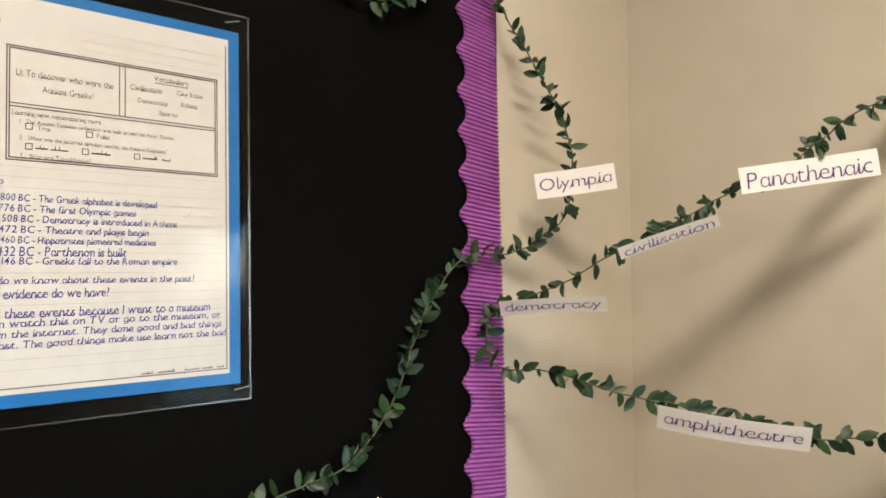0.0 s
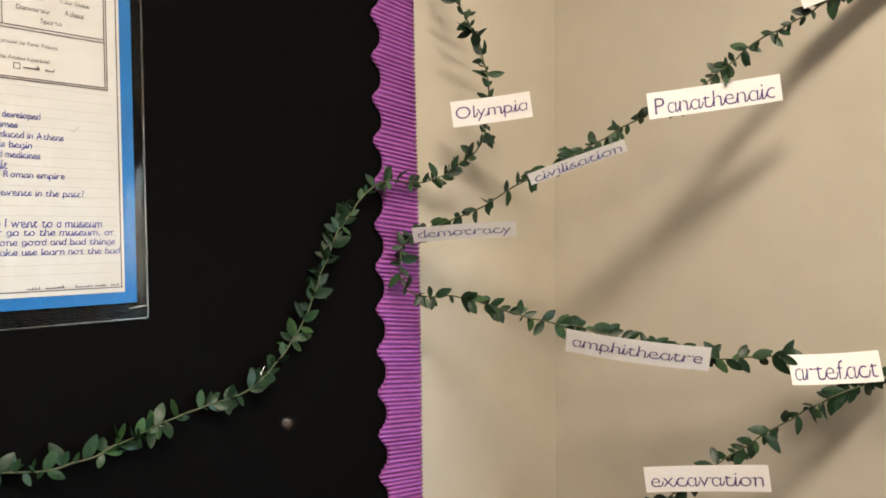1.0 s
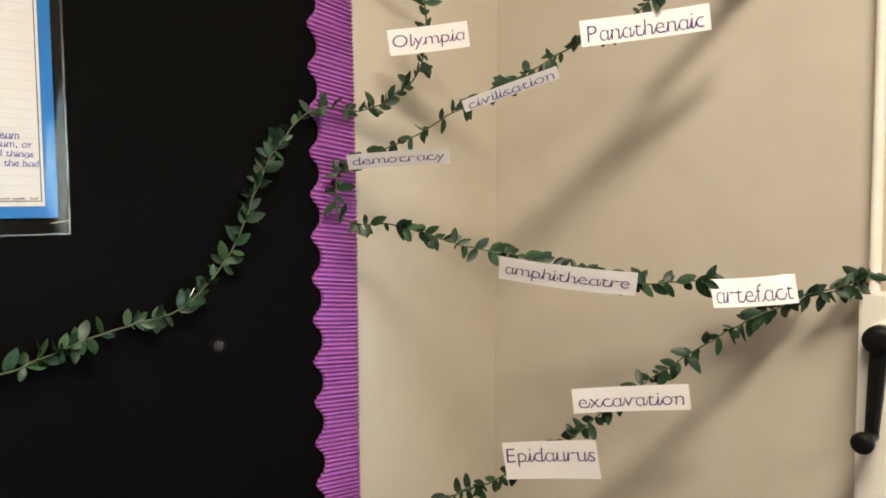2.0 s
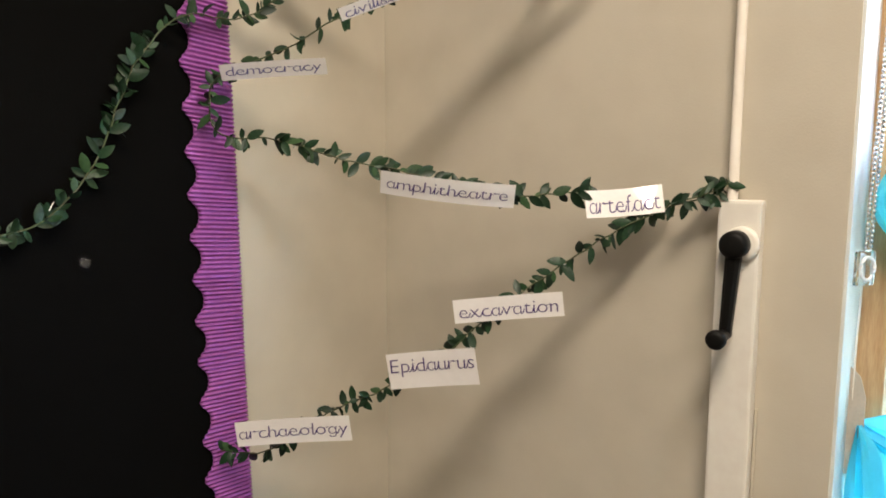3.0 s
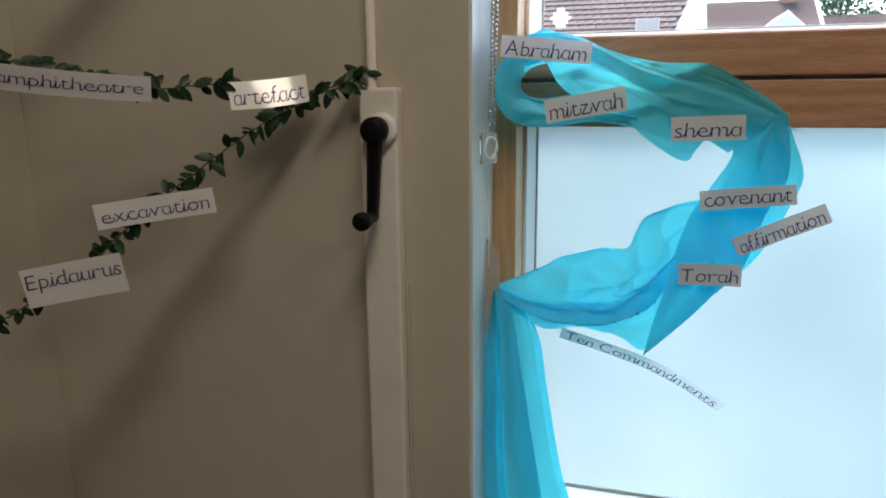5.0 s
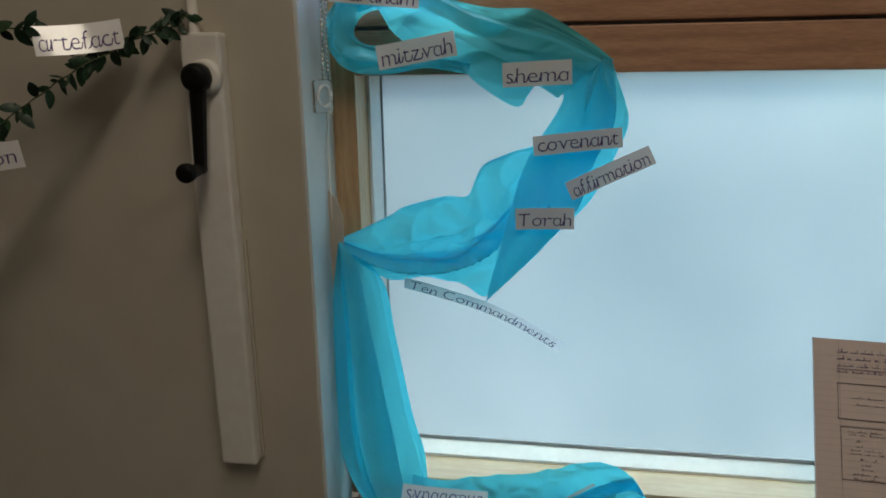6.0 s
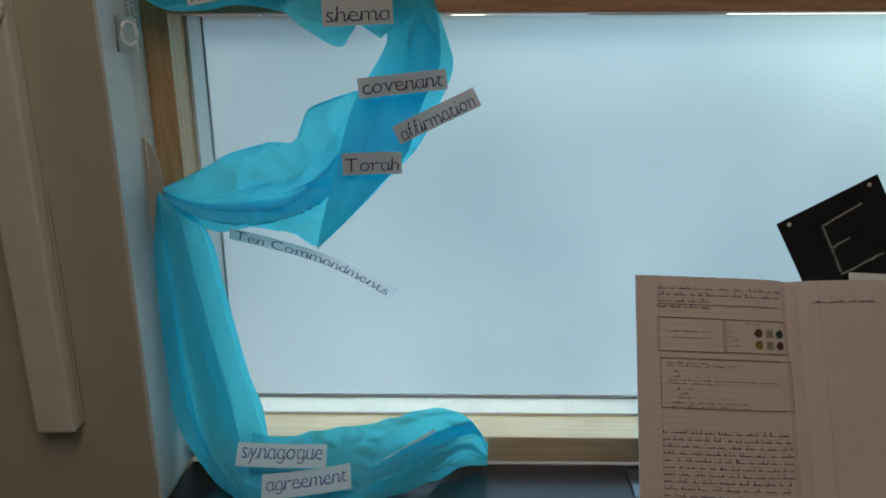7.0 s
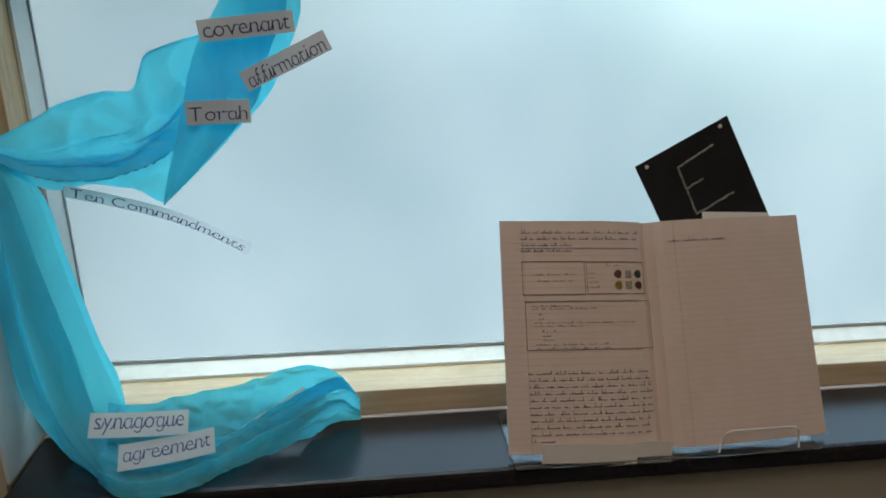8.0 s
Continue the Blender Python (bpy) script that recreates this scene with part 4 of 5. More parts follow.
DS = [(0.979, -0.264, 1.45), (0.979, -0.282, 1.4), (0.979, -0.286, 1.377), (0.979, -0.277, 1.349), (0.979, -0.248, 1.289), (0.971, -0.211, 1.25), (0.954, -0.164, 1.204), (0.94, -0.127, 1.171)]
cloth("fall", loft([DL, [(a[0] - 0.004, a[1] * 0.55 + b[1] * 0.45, a[2] * 0.55 + b[2] * 0.45) for a, b in zip(DL, DR)], DR, [(a[0] + 0.012, a[1] * 0.35 + b[1] * 0.65, a[2] * 0.35 + b[2] * 0.65) for a, b in zip(DL, DR)]], 90, 18, 0.004, 7.7, 26, ends=(0, 0.3), grain=(1, 1, 0.35)))
cloth("back_layer", loft([[(a[0] + 0.016, a[1] * 0.8 + b[1] * 0.2, a[2]) for a, b in zip(DL, DR)], DS], 90, 18, 0.009, 2.2, 30, ends=(0, 0.3), grain=(1, 1, 0.35)))
# sweep back to the knot, gathered there
CT = [(0.955, 0.055, 1.24), (0.958, 0.029, 1.251), (0.96, -0.006, 1.268), (0.962, -0.027, 1.28), (0.962, -0.07, 1.292), (0.966, -0.101, 1.293), (0.969, -0.111, 1.313), (0.973, -0.121, 1.33), (0.981, -0.144, 1.34), (0.991, -0.175, 1.349), (0.992, -0.214, 1.359)]
CM = [(0.95, 0.055, 1.238), (0.946, 0.03, 1.236), (0.942, 0.0, 1.236), (0.944, -0.037, 1.244), (0.952, -0.068, 1.25), (0.949, -0.098, 1.251), (0.966, -0.118, 1.266), (0.963, -0.138, 1.287), (0.981, -0.155, 1.303), (0.988, -0.182, 1.316), (0.988, -0.214, 1.326)]
CL = [(0.946, 0.054, 1.236), (0.94, 0.034, 1.222), (0.936, 0.007, 1.208), (0.936, -0.025, 1.2), (0.937, -0.057, 1.199), (0.94, -0.085, 1.205), (0.949, -0.11, 1.211), (0.959, -0.133, 1.222), (0.968, -0.147, 1.24), (0.981, -0.169, 1.27), (0.986, -0.203, 1.295)]
CB = [(0.955, 0.054, 1.234), (0.956, 0.034, 1.211), (0.958, 0.005, 1.193), (0.958, -0.014, 1.187), (0.958, -0.045, 1.192), (0.958, -0.072, 1.190), (0.958, -0.100, 1.186), (0.956, -0.125, 1.172), (0.956, -0.142, 1.205), (0.958, -0.165, 1.245), (0.958, -0.200, 1.280)]
cloth("sweep", loft([CT, CM, [((a[0] + b[0]) / 2 + 0.010, (a[1] + b[1]) / 2, (a[2] + b[2]) / 2) for a, b in zip(CM, CL)], CL, [((a[0] + b[0]) / 2 + 0.013, a[1] * 0.55 + b[1] * 0.45, a[2] * 0.55 + b[2] * 0.45) for a, b in zip(CM, CL)]], 160, 26, 0.013, 3.4, 20, ends=(0.35, 0), grain=(1, 0.7, 1), tucks=(2, 0.55, 0.004)))
cloth("sweep_under", loft([[((a[0] + b[0]) / 2 + 0.022, (a[1] + b[1]) / 2, (a[2] + b[2]) / 2) for a, b in zip(CM, CL)], CB], 110, 22, 0.008, 6.4, 24, ends=(0.3, 0), grain=(1, 0.5, 1)))
# hanging tail: a wide panel behind, pleats in front of it
EB = [(0.955, 0.048, 1.232), (0.952, 0.003, 1.190), (0.950, -0.013, 1.113), (0.950, -0.031, 1.011), (0.950, -0.045, 0.958), (0.946, -0.051, 0.912), (0.935, -0.062, 0.892)]
EF = [(0.946, 0.050, 1.238), (0.936, 0.030, 1.208), (0.934, 0.014, 1.118), (0.934, -0.003, 1.017), (0.930, -0.018, 0.935), (0.902, -0.034, 0.902), (0.852, -0.064, 0.880)]
E2 = [(0.950, 0.052, 1.237), (0.946, 0.040, 1.200), (0.944, 0.030, 1.118), (0.943, 0.022, 1.020), (0.940, 0.008, 0.935), (0.924, -0.008, 0.893), (0.898, -0.028, 0.884)]
E3 = [(0.942, 0.053, 1.237), (0.932, 0.046, 1.195), (0.928, 0.040, 1.118), (0.928, 0.038, 1.020), (0.924, 0.026, 0.940), (0.896, -0.004, 0.898), (0.847, -0.060, 0.869)]
E4 = [(0.952, 0.054, 1.237), (0.946, 0.053, 1.190), (0.944, 0.050, 1.118), (0.943, 0.050, 1.020), (0.936, 0.042, 0.945), (0.908, 0.014, 0.896), (0.860, -0.046, 0.869)]
E5 = [(0.946, 0.055, 1.236), (0.938, 0.061, 1.175), (0.936, 0.0625, 1.100), (0.935, 0.0630, 1.000), (0.932, 0.056, 0.940), (0.918, 0.026, 0.892), (0.878, -0.030, 0.869)]
cloth("tail", loft([EB, [(0.957, a[1] * 0.6 + b[1] * 0.4, a[2] * 0.6 + b[2] * 0.4) for a, b in zip(EB, EF)], [(0.950, y, z) for (_, y, z) in E2]], 110, 26, 0.005, 8.1, 15, ends=(0.25, 0), grain=(1, 1, 0.3), tucks=(1, 0.12, 0.002)))
cloth("tail_fold", loft([[(x + 0.012, y + 0.006, z) for (x, y, z) in EF], EF, [(x - 0.004, a1 * 0.4 + b1 * 0.6, z) for (x, a1, z), (_, b1, _) in zip(EF, E3)], E3, [(x + 0.010, y, z) for (x, y, z) in E4]], 120, 22, 0.005, 5.6, 14, ends=(0.25, 0.1), grain=(1, 1, 0.3), tucks=(1, 0.16, 0.002)))
cloth("tail_edge", loft([[(x + 0.004, a1 * 1.1 - b1 * 0.1, z) for (x, a1, z), (_, b1, _) in zip(E3, E4)], E4, E5, [(0.952, y, z) for (_, y, z) in E5]], 110, 12, 0.005, 2.6, 15, ends=(0.25, 0.1), grain=(1, 1, 0.3)))
# end lying along the sill: a back ridge, a trough and a front ridge
FT = [(0.948, -0.030, 0.925), (0.952, -0.060, 0.914), (0.954, -0.125, 0.925), (0.954, -0.172, 0.931), (0.953, -0.213, 0.944), (0.952, -0.246, 0.957), (0.952, -0.277, 0.956), (0.953, -0.309, 0.938), (0.955, -0.331, 0.906)]
FV = [(0.92, -0.032, 0.884), (0.924, -0.066, 0.872), (0.924, -0.12, 0.8669), (0.926, -0.17, 0.872), (0.9379, -0.214, 0.8792), (0.952, -0.248, 0.892), (0.952, -0.277, 0.906), (0.952, -0.309, 0.922), (0.956, -0.331, 0.902)]
FR_ = [(0.8763, -0.0382, 0.899), (0.8737, -0.0718, 0.8859), (0.8827, -0.1092, 0.8789), (0.9007, -0.142, 0.887), (0.9159, -0.1805, 0.8912), (0.9307, -0.2183, 0.9067), (0.9456, -0.2692, 0.927), (0.9529, -0.3086, 0.9354), (0.956, -0.331, 0.9)]
FLOW = [(0.868, -0.036, 0.8690), (0.841, -0.066, 0.8670), (0.838, -0.098, 0.8640), (0.841, -0.132, 0.8670), (0.862, -0.165, 0.8685), (0.890, -0.206, 0.8685), (0.930, -0.266, 0.8685), (0.958, -0.300, 0.8690), (0.962, -0.331, 0.8700)]
SAG = Vector((-0.6, 0, 0.8))
front = [[Vector(p).lerp(Vector(q), f) + SAG * d * math.sin(math.pi * (0.15 + 0.7 * i / 8)) for i, (p, q) in enumerate(zip(FR_, FLOW))] for f, d in ((0.16, -0.002), (0.44, -0.006), (0.60, 0.011), (0.84, 0.003))]
cloth("sill_tail", loft([FT, FV, FR_, *front, FLOW], 180, 16, 0.0088, 9.3, 40, push=SAG, ends=(0.1, 0.12), lift=0.45, grain=(1, 0.5, 1), tucks=(5, 0.28, 0.0025)))
sa, sb = Vector((0.922, -0.190, 0.893)), Vector((0.948, -0.264, 0.929))
sm, sw, sh = frame_of(sa + Vector((0.002, 0, 0.0035)), sb + Vector((0.002, 0, 0.0025)), sb, sa)
slip = thing("paper_strip", "blank white paper strip tucked into a turquoise fold", "paper strip", m=sm)
part("card", boxed((-sw / 2, -0.0003, -sh / 2), (sw / 2, 0.0003, sh / 2), 0.0001), CARD_BACKLIT, slip)

for k, (dy, dz) in enumerate(((-0.012, -0.030), (0.010, -0.036), (-0.024, -0.016))):
    top = Vector((0.966, -0.252, 1.447))
    end = top + Vector((-0.004, dy * 1.6, dz * 1.6))
    mid = (top + end) / 2 + Vector((-0.006, 0.003, 0.0))
    cloth("pinch", loft([[top, mid + Vector((0.004, 0.004, 0.002)), end], [top + Vector((-0.004, 0, 0)), mid, end + Vector((-0.002, 0, 0))], [top, mid + Vector((0.004, -0.004, -0.002)), end]], 20, 5, 0.001, k * 1.7, 40))

VL = "words on the turquoise fabric"


def on_window(text, c, x, label, **k):
    word_label(text, [(x, y, z) for y, z in c], label, VL, paper=CARD_BACKLIT, **k)


on_window("Abraham", [(0.041, 1.538), (-0.058, 1.528), (-0.056, 1.504), (0.045, 1.515)], 0.924, "white paper strip lettered Abraham on turquoise fabric", tall=0.68)
on_window("mitzvah", [(-0.006, 1.467), (-0.094, 1.481), (-0.097, 1.456), (-0.010, 1.440)], 0.926, "white paper strip lettered mitzvah on turquoise fabric", tall=0.68)
on_window("shema", [(-0.143, 1.446), (-0.221, 1.45), (-0.221, 1.422), (-0.145, 1.42)], 0.956, "white paper strip lettered shema on turquoise fabric", tall=0.60)
on_window("covenant", [(-0.179, 1.364), (-0.279, 1.375), (-0.279, 1.352), (-0.18, 1.342)], 0.962, "white paper strip lettered covenant on turquoise fabric", tall=0.55)
on_window("affirmation", [(-0.219, 1.312), (-0.311, 1.354), (-0.315, 1.334), (-0.223, 1.288)], 0.966, "white paper strip lettered affirmation at the fabric's edge", tall=0.75)
on_window("Torah", [(-0.161, 1.282), (-0.229, 1.285), (-0.227, 1.259), (-0.161, 1.258)], 0.947, "white paper strip lettered Torah on turquoise fabric", tall=0.60)
word_label("synagogue", [(0.901, -0.026, 0.940), (0.915, -0.132, 0.930), (0.893, -0.133, 0.910), (0.878, -0.030, 0.923)], "white paper strip lettered synagogue on turquoise fabric", VL, thin_card=True, tall=0.75)
word_label("agreement", [(0.884, -0.058, 0.907), (0.899, -0.163, 0.914), (0.869, -0.166, 0.899), (0.854, -0.064, 0.893)], "white paper strip lettered agreement tucked into fabric", VL, thin_card=True, tall=0.75)
# long strip that bends downwards, its face turned a little to the sill
ten = thing("word_label", "long curved white strip lettered Ten Commandments below fabric", "label", (0.932, -0.126, 1.163), group=VL)
LEN, HGT = 0.205, 0.0165
TINV = Matrix.Translation((-0.932, 0.126, -1.163))
TLINE = curve_points([(0.928, -0.031, 1.1945), (0.930, -0.080, 1.181), (0.930, -0.130, 1.1655), (0.932, -0.173, 1.145), (0.934, -0.2165, 1.1185)], 81)


def droop(bm):
    for v in bm.verts:
        k = min(max((v.co.x / LEN + 0.5) * 80, 0.0), 79.999)
        i = int(k)
        along = (TLINE[i + 1] - TLINE[i]).normalized()
        up = Vector((1, 0, 0)).cross(along).normalized()
        up = up if up.z > 0 else -up
        up = (up * 0.93 + Vector((-0.37, 0, 0))).normalized()
        face = along.cross(up).normalized()
        face = face if face.x < 0 else -face
        v.co = TINV @ (TLINE[i].lerp(TLINE[i + 1], k - i) + up * v.co.z - face * v.co.y)
    return bm


bm = bmesh.new()
quad(bm, lambda u, v: Vector((u, 0, v)), -LEN / 2, -HGT / 2, LEN / 2, HGT / 2, 40)
part("card", droop(bm), CARD_THIN, ten)
t = words("Ten Commandments", LEN * 0.93, HGT * 0.78, 0.06)
for v in t.verts:
    v.co.y = -0.0007
part("lettering", droop(t), INK, ten, "purple printed words")

# ---------------------------------------------------------------- open exercise book on an acrylic stand
TL, TM, TR = Vector((0.977, -0.509, 1.129)), Vector((0.980, -0.694, 1.1195)), Vector((0.984, -0.899, 1.1215))
BL, BMID, BR = Vector((0.861, -0.506, 0.874)), Vector((0.858, -0.698, 0.871)), Vector((0.862, -0.910, 0.873))
OUTN = Vector((-0.905, 0.0, 0.425))


def leaf_at(u, v, lift=0.0):
    """A place on the open pages: u from -1 (outer edge of one page) over 0 (spine) to 1, v from 0 (foot) to 1 (head)."""
    top = TM.lerp(TL, -u) if u < 0 else TM.lerp(TR, u)
    foot = BMID.lerp(BL, -u) if u < 0 else BMID.lerp(BR, u)
    a = abs(u)
    bulge = 0.011 * math.sin(math.pi * min(1, a ** 0.55)) - 0.006 * (1 - a) ** 8
    return foot.lerp(top, v) + OUTN * (bulge + lift)


book = thing("exercise_book", "open lined exercise book with handwriting on a clear stand", "exercise book", (0.86, -0.70, 0.871))
binv = Matrix.Translation((-0.86, 0.70, -0.871))
for side, nm in ((-1, "left"), (1, "right")):
    bm = bmesh.new()
    g = [[(bm.verts.new(binv @ leaf_at(side * i / 20, k / 8)), bm.verts.new(binv @ leaf_at(side * i / 20, k / 8, -0.004))) for k in range(9)] for i in range(21)]
    for i in range(20):
        for k in range(8):
            for s in (0, 1):
                bm.faces.new((g[i][k][s], g[i + 1][k][s], g[i + 1][k + 1][s], g[i][k + 1][s]))
    for i in range(20):
        for k in (0, 8):
            bm.faces.new((g[i][k][0], g[i + 1][k][0], g[i + 1][k][1], g[i][k][1]))
    for k in range(8):
        bm.faces.new((g[20][k][0], g[20][k + 1][0], g[20][k + 1][1], g[20][k][1]))
    bmesh.ops.recalc_face_normals(bm, faces=bm.faces)
    page = part("page_block", bm, BOOK_PAPER, book, "cream lined page", smooth=False)
    bm = bmesh.new()
    pl = lambda u, v, s=side: binv @ leaf_at(s * u, v, 0.0006)
    for i in range(33):
        v = 0.04 + i * 0.0278
        quad(bm, pl, 0.03, v, 0.995, v + 0.0011, 10)
    quad(bm, pl, 0.16 if side > 0 else 0.855, 0.0, 0.163 if side > 0 else 0.858, 1.0, 1)
    part("ruled_line", bm, RULE, page, "faint ruled lines")["kind"] = "stuff"
r = random.Random(11)
lp = lambda u, v: binv @ leaf_at(-1 + u, v, 0.0012)
bm = bmesh.new()


def book_line(u0, u1, v, h):
    u = u0
    while u < u1 - 0.02:
        w = min(r.uniform(0.03, 0.10), u1 - u)
        quad(bm, lp, u, v, u + w, v + 0.22 * h * r.uniform(0.6, 1.2), 3)
        for _ in range(1 + int(w * 60)):
            q = u + r.uniform(0, w)
            quad(bm, lp, q, v, q + 0.0028, v + h * r.choice((0.5, 0.6, 0.7, 0.7, 1.5)))
        u += w + r.uniform(0.012, 0.022)


for v, u1 in ((0.945, 0.93), (0.918, 0.92), (0.890, 0.46), (0.865, 0.46)):
    book_line(0.13, u1, v, 0.011)
for i in range(11):
    book_line(0.14, 0.94 if i < 10 else 0.32, 0.335 - 0.0287 * i, 0.011)
quad(bm, lp, 0.13, 0.878, 0.93, 0.880, 6)
part("handwriting", bm, INK, book, "dark blue handwriting")["kind"] = "stuff"
bm = bmesh.new()
rect_lines(bm, lp, 0.13, 0.675, 0.54, 0.822, 0.0028, 8)
rect_lines(bm, lp, 0.55, 0.677, 0.955, 0.820, 0.0028, 8)
rect_lines(bm, lp, 0.14, 0.437, 0.985, 0.648, 0.0028, 8)
for u0, u1, v in ((0.20, 0.48, 0.772), (0.22, 0.46, 0.745), (0.68, 0.77, 0.812), (0.56, 0.60, 0.777), (0.56, 0.64, 0.757), (0.56, 0.63, 0.737), (0.56, 0.63, 0.717),
                  (0.18, 0.45, 0.650), (0.18, 0.60, 0.637), (0.22, 0.27, 0.612), (0.22, 0.28, 0.592), (0.19, 0.86, 0.577), (0.19, 0.50, 0.563),
                  (0.24, 0.33, 0.540), (0.24, 0.33, 0.520), (0.24, 0.33, 0.502), (0.20, 0.66, 0.483), (0.20, 0.68, 0.467)):
    book_line(u0, u1, v - (0.010 if v > 0.68 else 0.023), 0.006)
part("printed_text", bm, INK_SOFT, book, "printed boxes and small text")["kind"] = "stuff"
for k, col in enumerate(((0.16, 0.06, 0.05), (0.38, 0.34, 0.30), (0.05, 0.09, 0.10), (0.34, 0.24, 0.07), (0.40, 0.36, 0.27), (0.12, 0.06, 0.05))):
    c, m_ = (0.765 + 0.072 * (k % 3), 0.766 - 0.050 * (k // 3)), material("printed_picture", col, 0.6, 0.2, second=tuple(q * 0.5 for q in col), scale=300)
    bm = bmesh.new()
    if k % 3 == 1:
        quad(bm, lp, c[0] - 0.022, c[1] - 0.016, c[0] + 0.022, c[1] + 0.016, 2)
    else:
        bm.faces.new([bm.verts.new(lp(c[0] + 0.026 * math.cos(a) * (1 - 0.12 * math.cos(3 * a)), c[1] + 0.018 * math.sin(a))) for a in [2 * math.pi * q / 16 for q in range(16)]])
    part("printed_picture", bm, m_, book)
bm = bmesh.new()
lp0, lp = lp, (lambda u, v: binv @ leaf_at(u, v, 0.0012))
book_line(0.12, 0.50, 0.905, 0.011)
part("handwriting", bm, INK_BLUE, book)["kind"] = "stuff"

stand = thing("book_stand", "clear acrylic book stand with a front lip", "book stand", (0.86, -0.70, 0.8655))
sinv = Matrix.Translation((-0.86, 0.70, -0.8655))
lean = lambda y, s, off: sinv @ (Vector((0.853, y, 0.8705)).lerp(Vector((0.972, y, 1.115)), s) + OUTN * off)
bm = bmesh.new()
g = [[bm.verts.new(lean(y, s, o)) for y, s in ((-0.525, 0.0), (-0.885, 0.0), (-0.885, 1.0), (-0.525, 1.0))] for o in (-0.018, -0.021)]
bm.faces.new(g[0]), bm.faces.new(g[1][::-1])
for k in range(4):
    bm.faces.new((g[0][k], g[1][k], g[1][(k + 1) % 4], g[0][(k + 1) % 4]))
part("back_plate", bm, CLEAR, stand, "clear acrylic back plate")
part("base", boxed((-0.022, -0.19, 0.0), (0.10, 0.19, 0.003), 0.0008), CLEAR, stand, "clear acrylic base")
bm = bmesh.new()
U = [Vector((-0.0165, -0.060, 0.004)), Vector((-0.0160, -0.063, 0.026)), Vector((-0.0160, -0.067, 0.0315)), Vector((-0.0160, -0.074, 0.0335)), Vector((-0.0160, -0.148, 0.0335)), Vector((-0.0160, -0.155, 0.0315)), Vector((-0.0160, -0.159, 0.026)), Vector((-0.0165, -0.162, 0.004))]
tube(bm, U, 0.0011, 8)
part("lip", bm, EDGE, stand, "white tube painted as the glint of the clear lip", smooth=True)
part("lip_panel", boxed((-0.0165, -0.160, 0.0045), (-0.0155, -0.062, 0.0325), 0.0004), FILM, stand)

# loose sheets tucked under and behind the book
for nm, a, b, mm in (("loose_paper", (-0.058, -0.0003, -0.012), (0.058, 0.0003, 0.012), pose(0.846, -0.600, 0.8795, -12, 3, -91)),
                     ("loose_paper", (-0.028, -0.0003, -0.010), (0.028, 0.0003, 0.010), pose(0.849, -0.675, 0.8775, -10, 2, -91)),
                     ("loose_paper", (-0.045, -0.0003, -0.12), (0.045, 0.0003, 0.12), pose(0.955, -0.822, 1.0125, -25, 2, -92))):
    ob = part("loose_paper", boxed(a, b, 0.0002), CARD)
    ob.matrix_world = mm
    tagged(ob, "loose white paper tucked beside the exercise book", "paper", group="loose papers")

# black card with a chalked sign, leaning against the pane
kard = thing("black_card", "black card with a chalked letter E leaning on the window", "card", m=pose(1.028, -0.8010, 1.1265, 0, 0, -90) @ pose(0, 0, 0, -6, 0, 0) @ pose(0, 0, 0, 0, -28.0, 0))
part("sheet", boxed((-0.068, -0.0005, -0.095), (0.068, 0.0005, 0.095), 0.0003), BLACK_CARD, kard)
bm = bmesh.new()
for a, b in (((-0.018, 0.066), (-0.020, -0.004)), ((-0.018, 0.066), (0.037, 0.070)), ((-0.019, 0.034), (0.007, 0.036)), ((-0.020, -0.004), (0.036, -0.002))):
    a, b = Vector((a[0], 0, a[1])), Vector((b[0], 0, b[1]))
    pts = [a.lerp(b, i / 8) + Vector((r.uniform(-0.0006, 0.0006), -0.0008, r.uniform(-0.0006, 0.0006))) for i in range(9)]
    tube(bm, pts, 0.0016, 5)
part("chalk_letter", bm, CHALK, kard, "chalked letter E")
# White discs painted as light showing through punched holes.
for u in (-0.054, 0.054):
    part("hole_light", lathe(bmesh.new(), ((0.0006, 0.0028), (0.0010, 0.0022)), pose(u, 0, 0.087, 90, 0, 0), 12), CARD, kard, "white disc painted as light through a punched hole")

# printed mark in the upper pane's corner; translucent paper whitens it instead of a reflection
mark = thing("window_sticker", "small white printed sticker on the clear pane", "sticker", (GX - 0.0004, -0.004, 1.5655))
for i, w in enumerate((0.010, 0.018, 0.026, 0.018, 0.012)):
    part("printed_bar", boxed((-0.0003, -w / 2, -0.0020 + 0.0048 * (2 - i)), (0.0, w / 2, 0.0020 + 0.0048 * (2 - i))), CARD_THIN, mark)
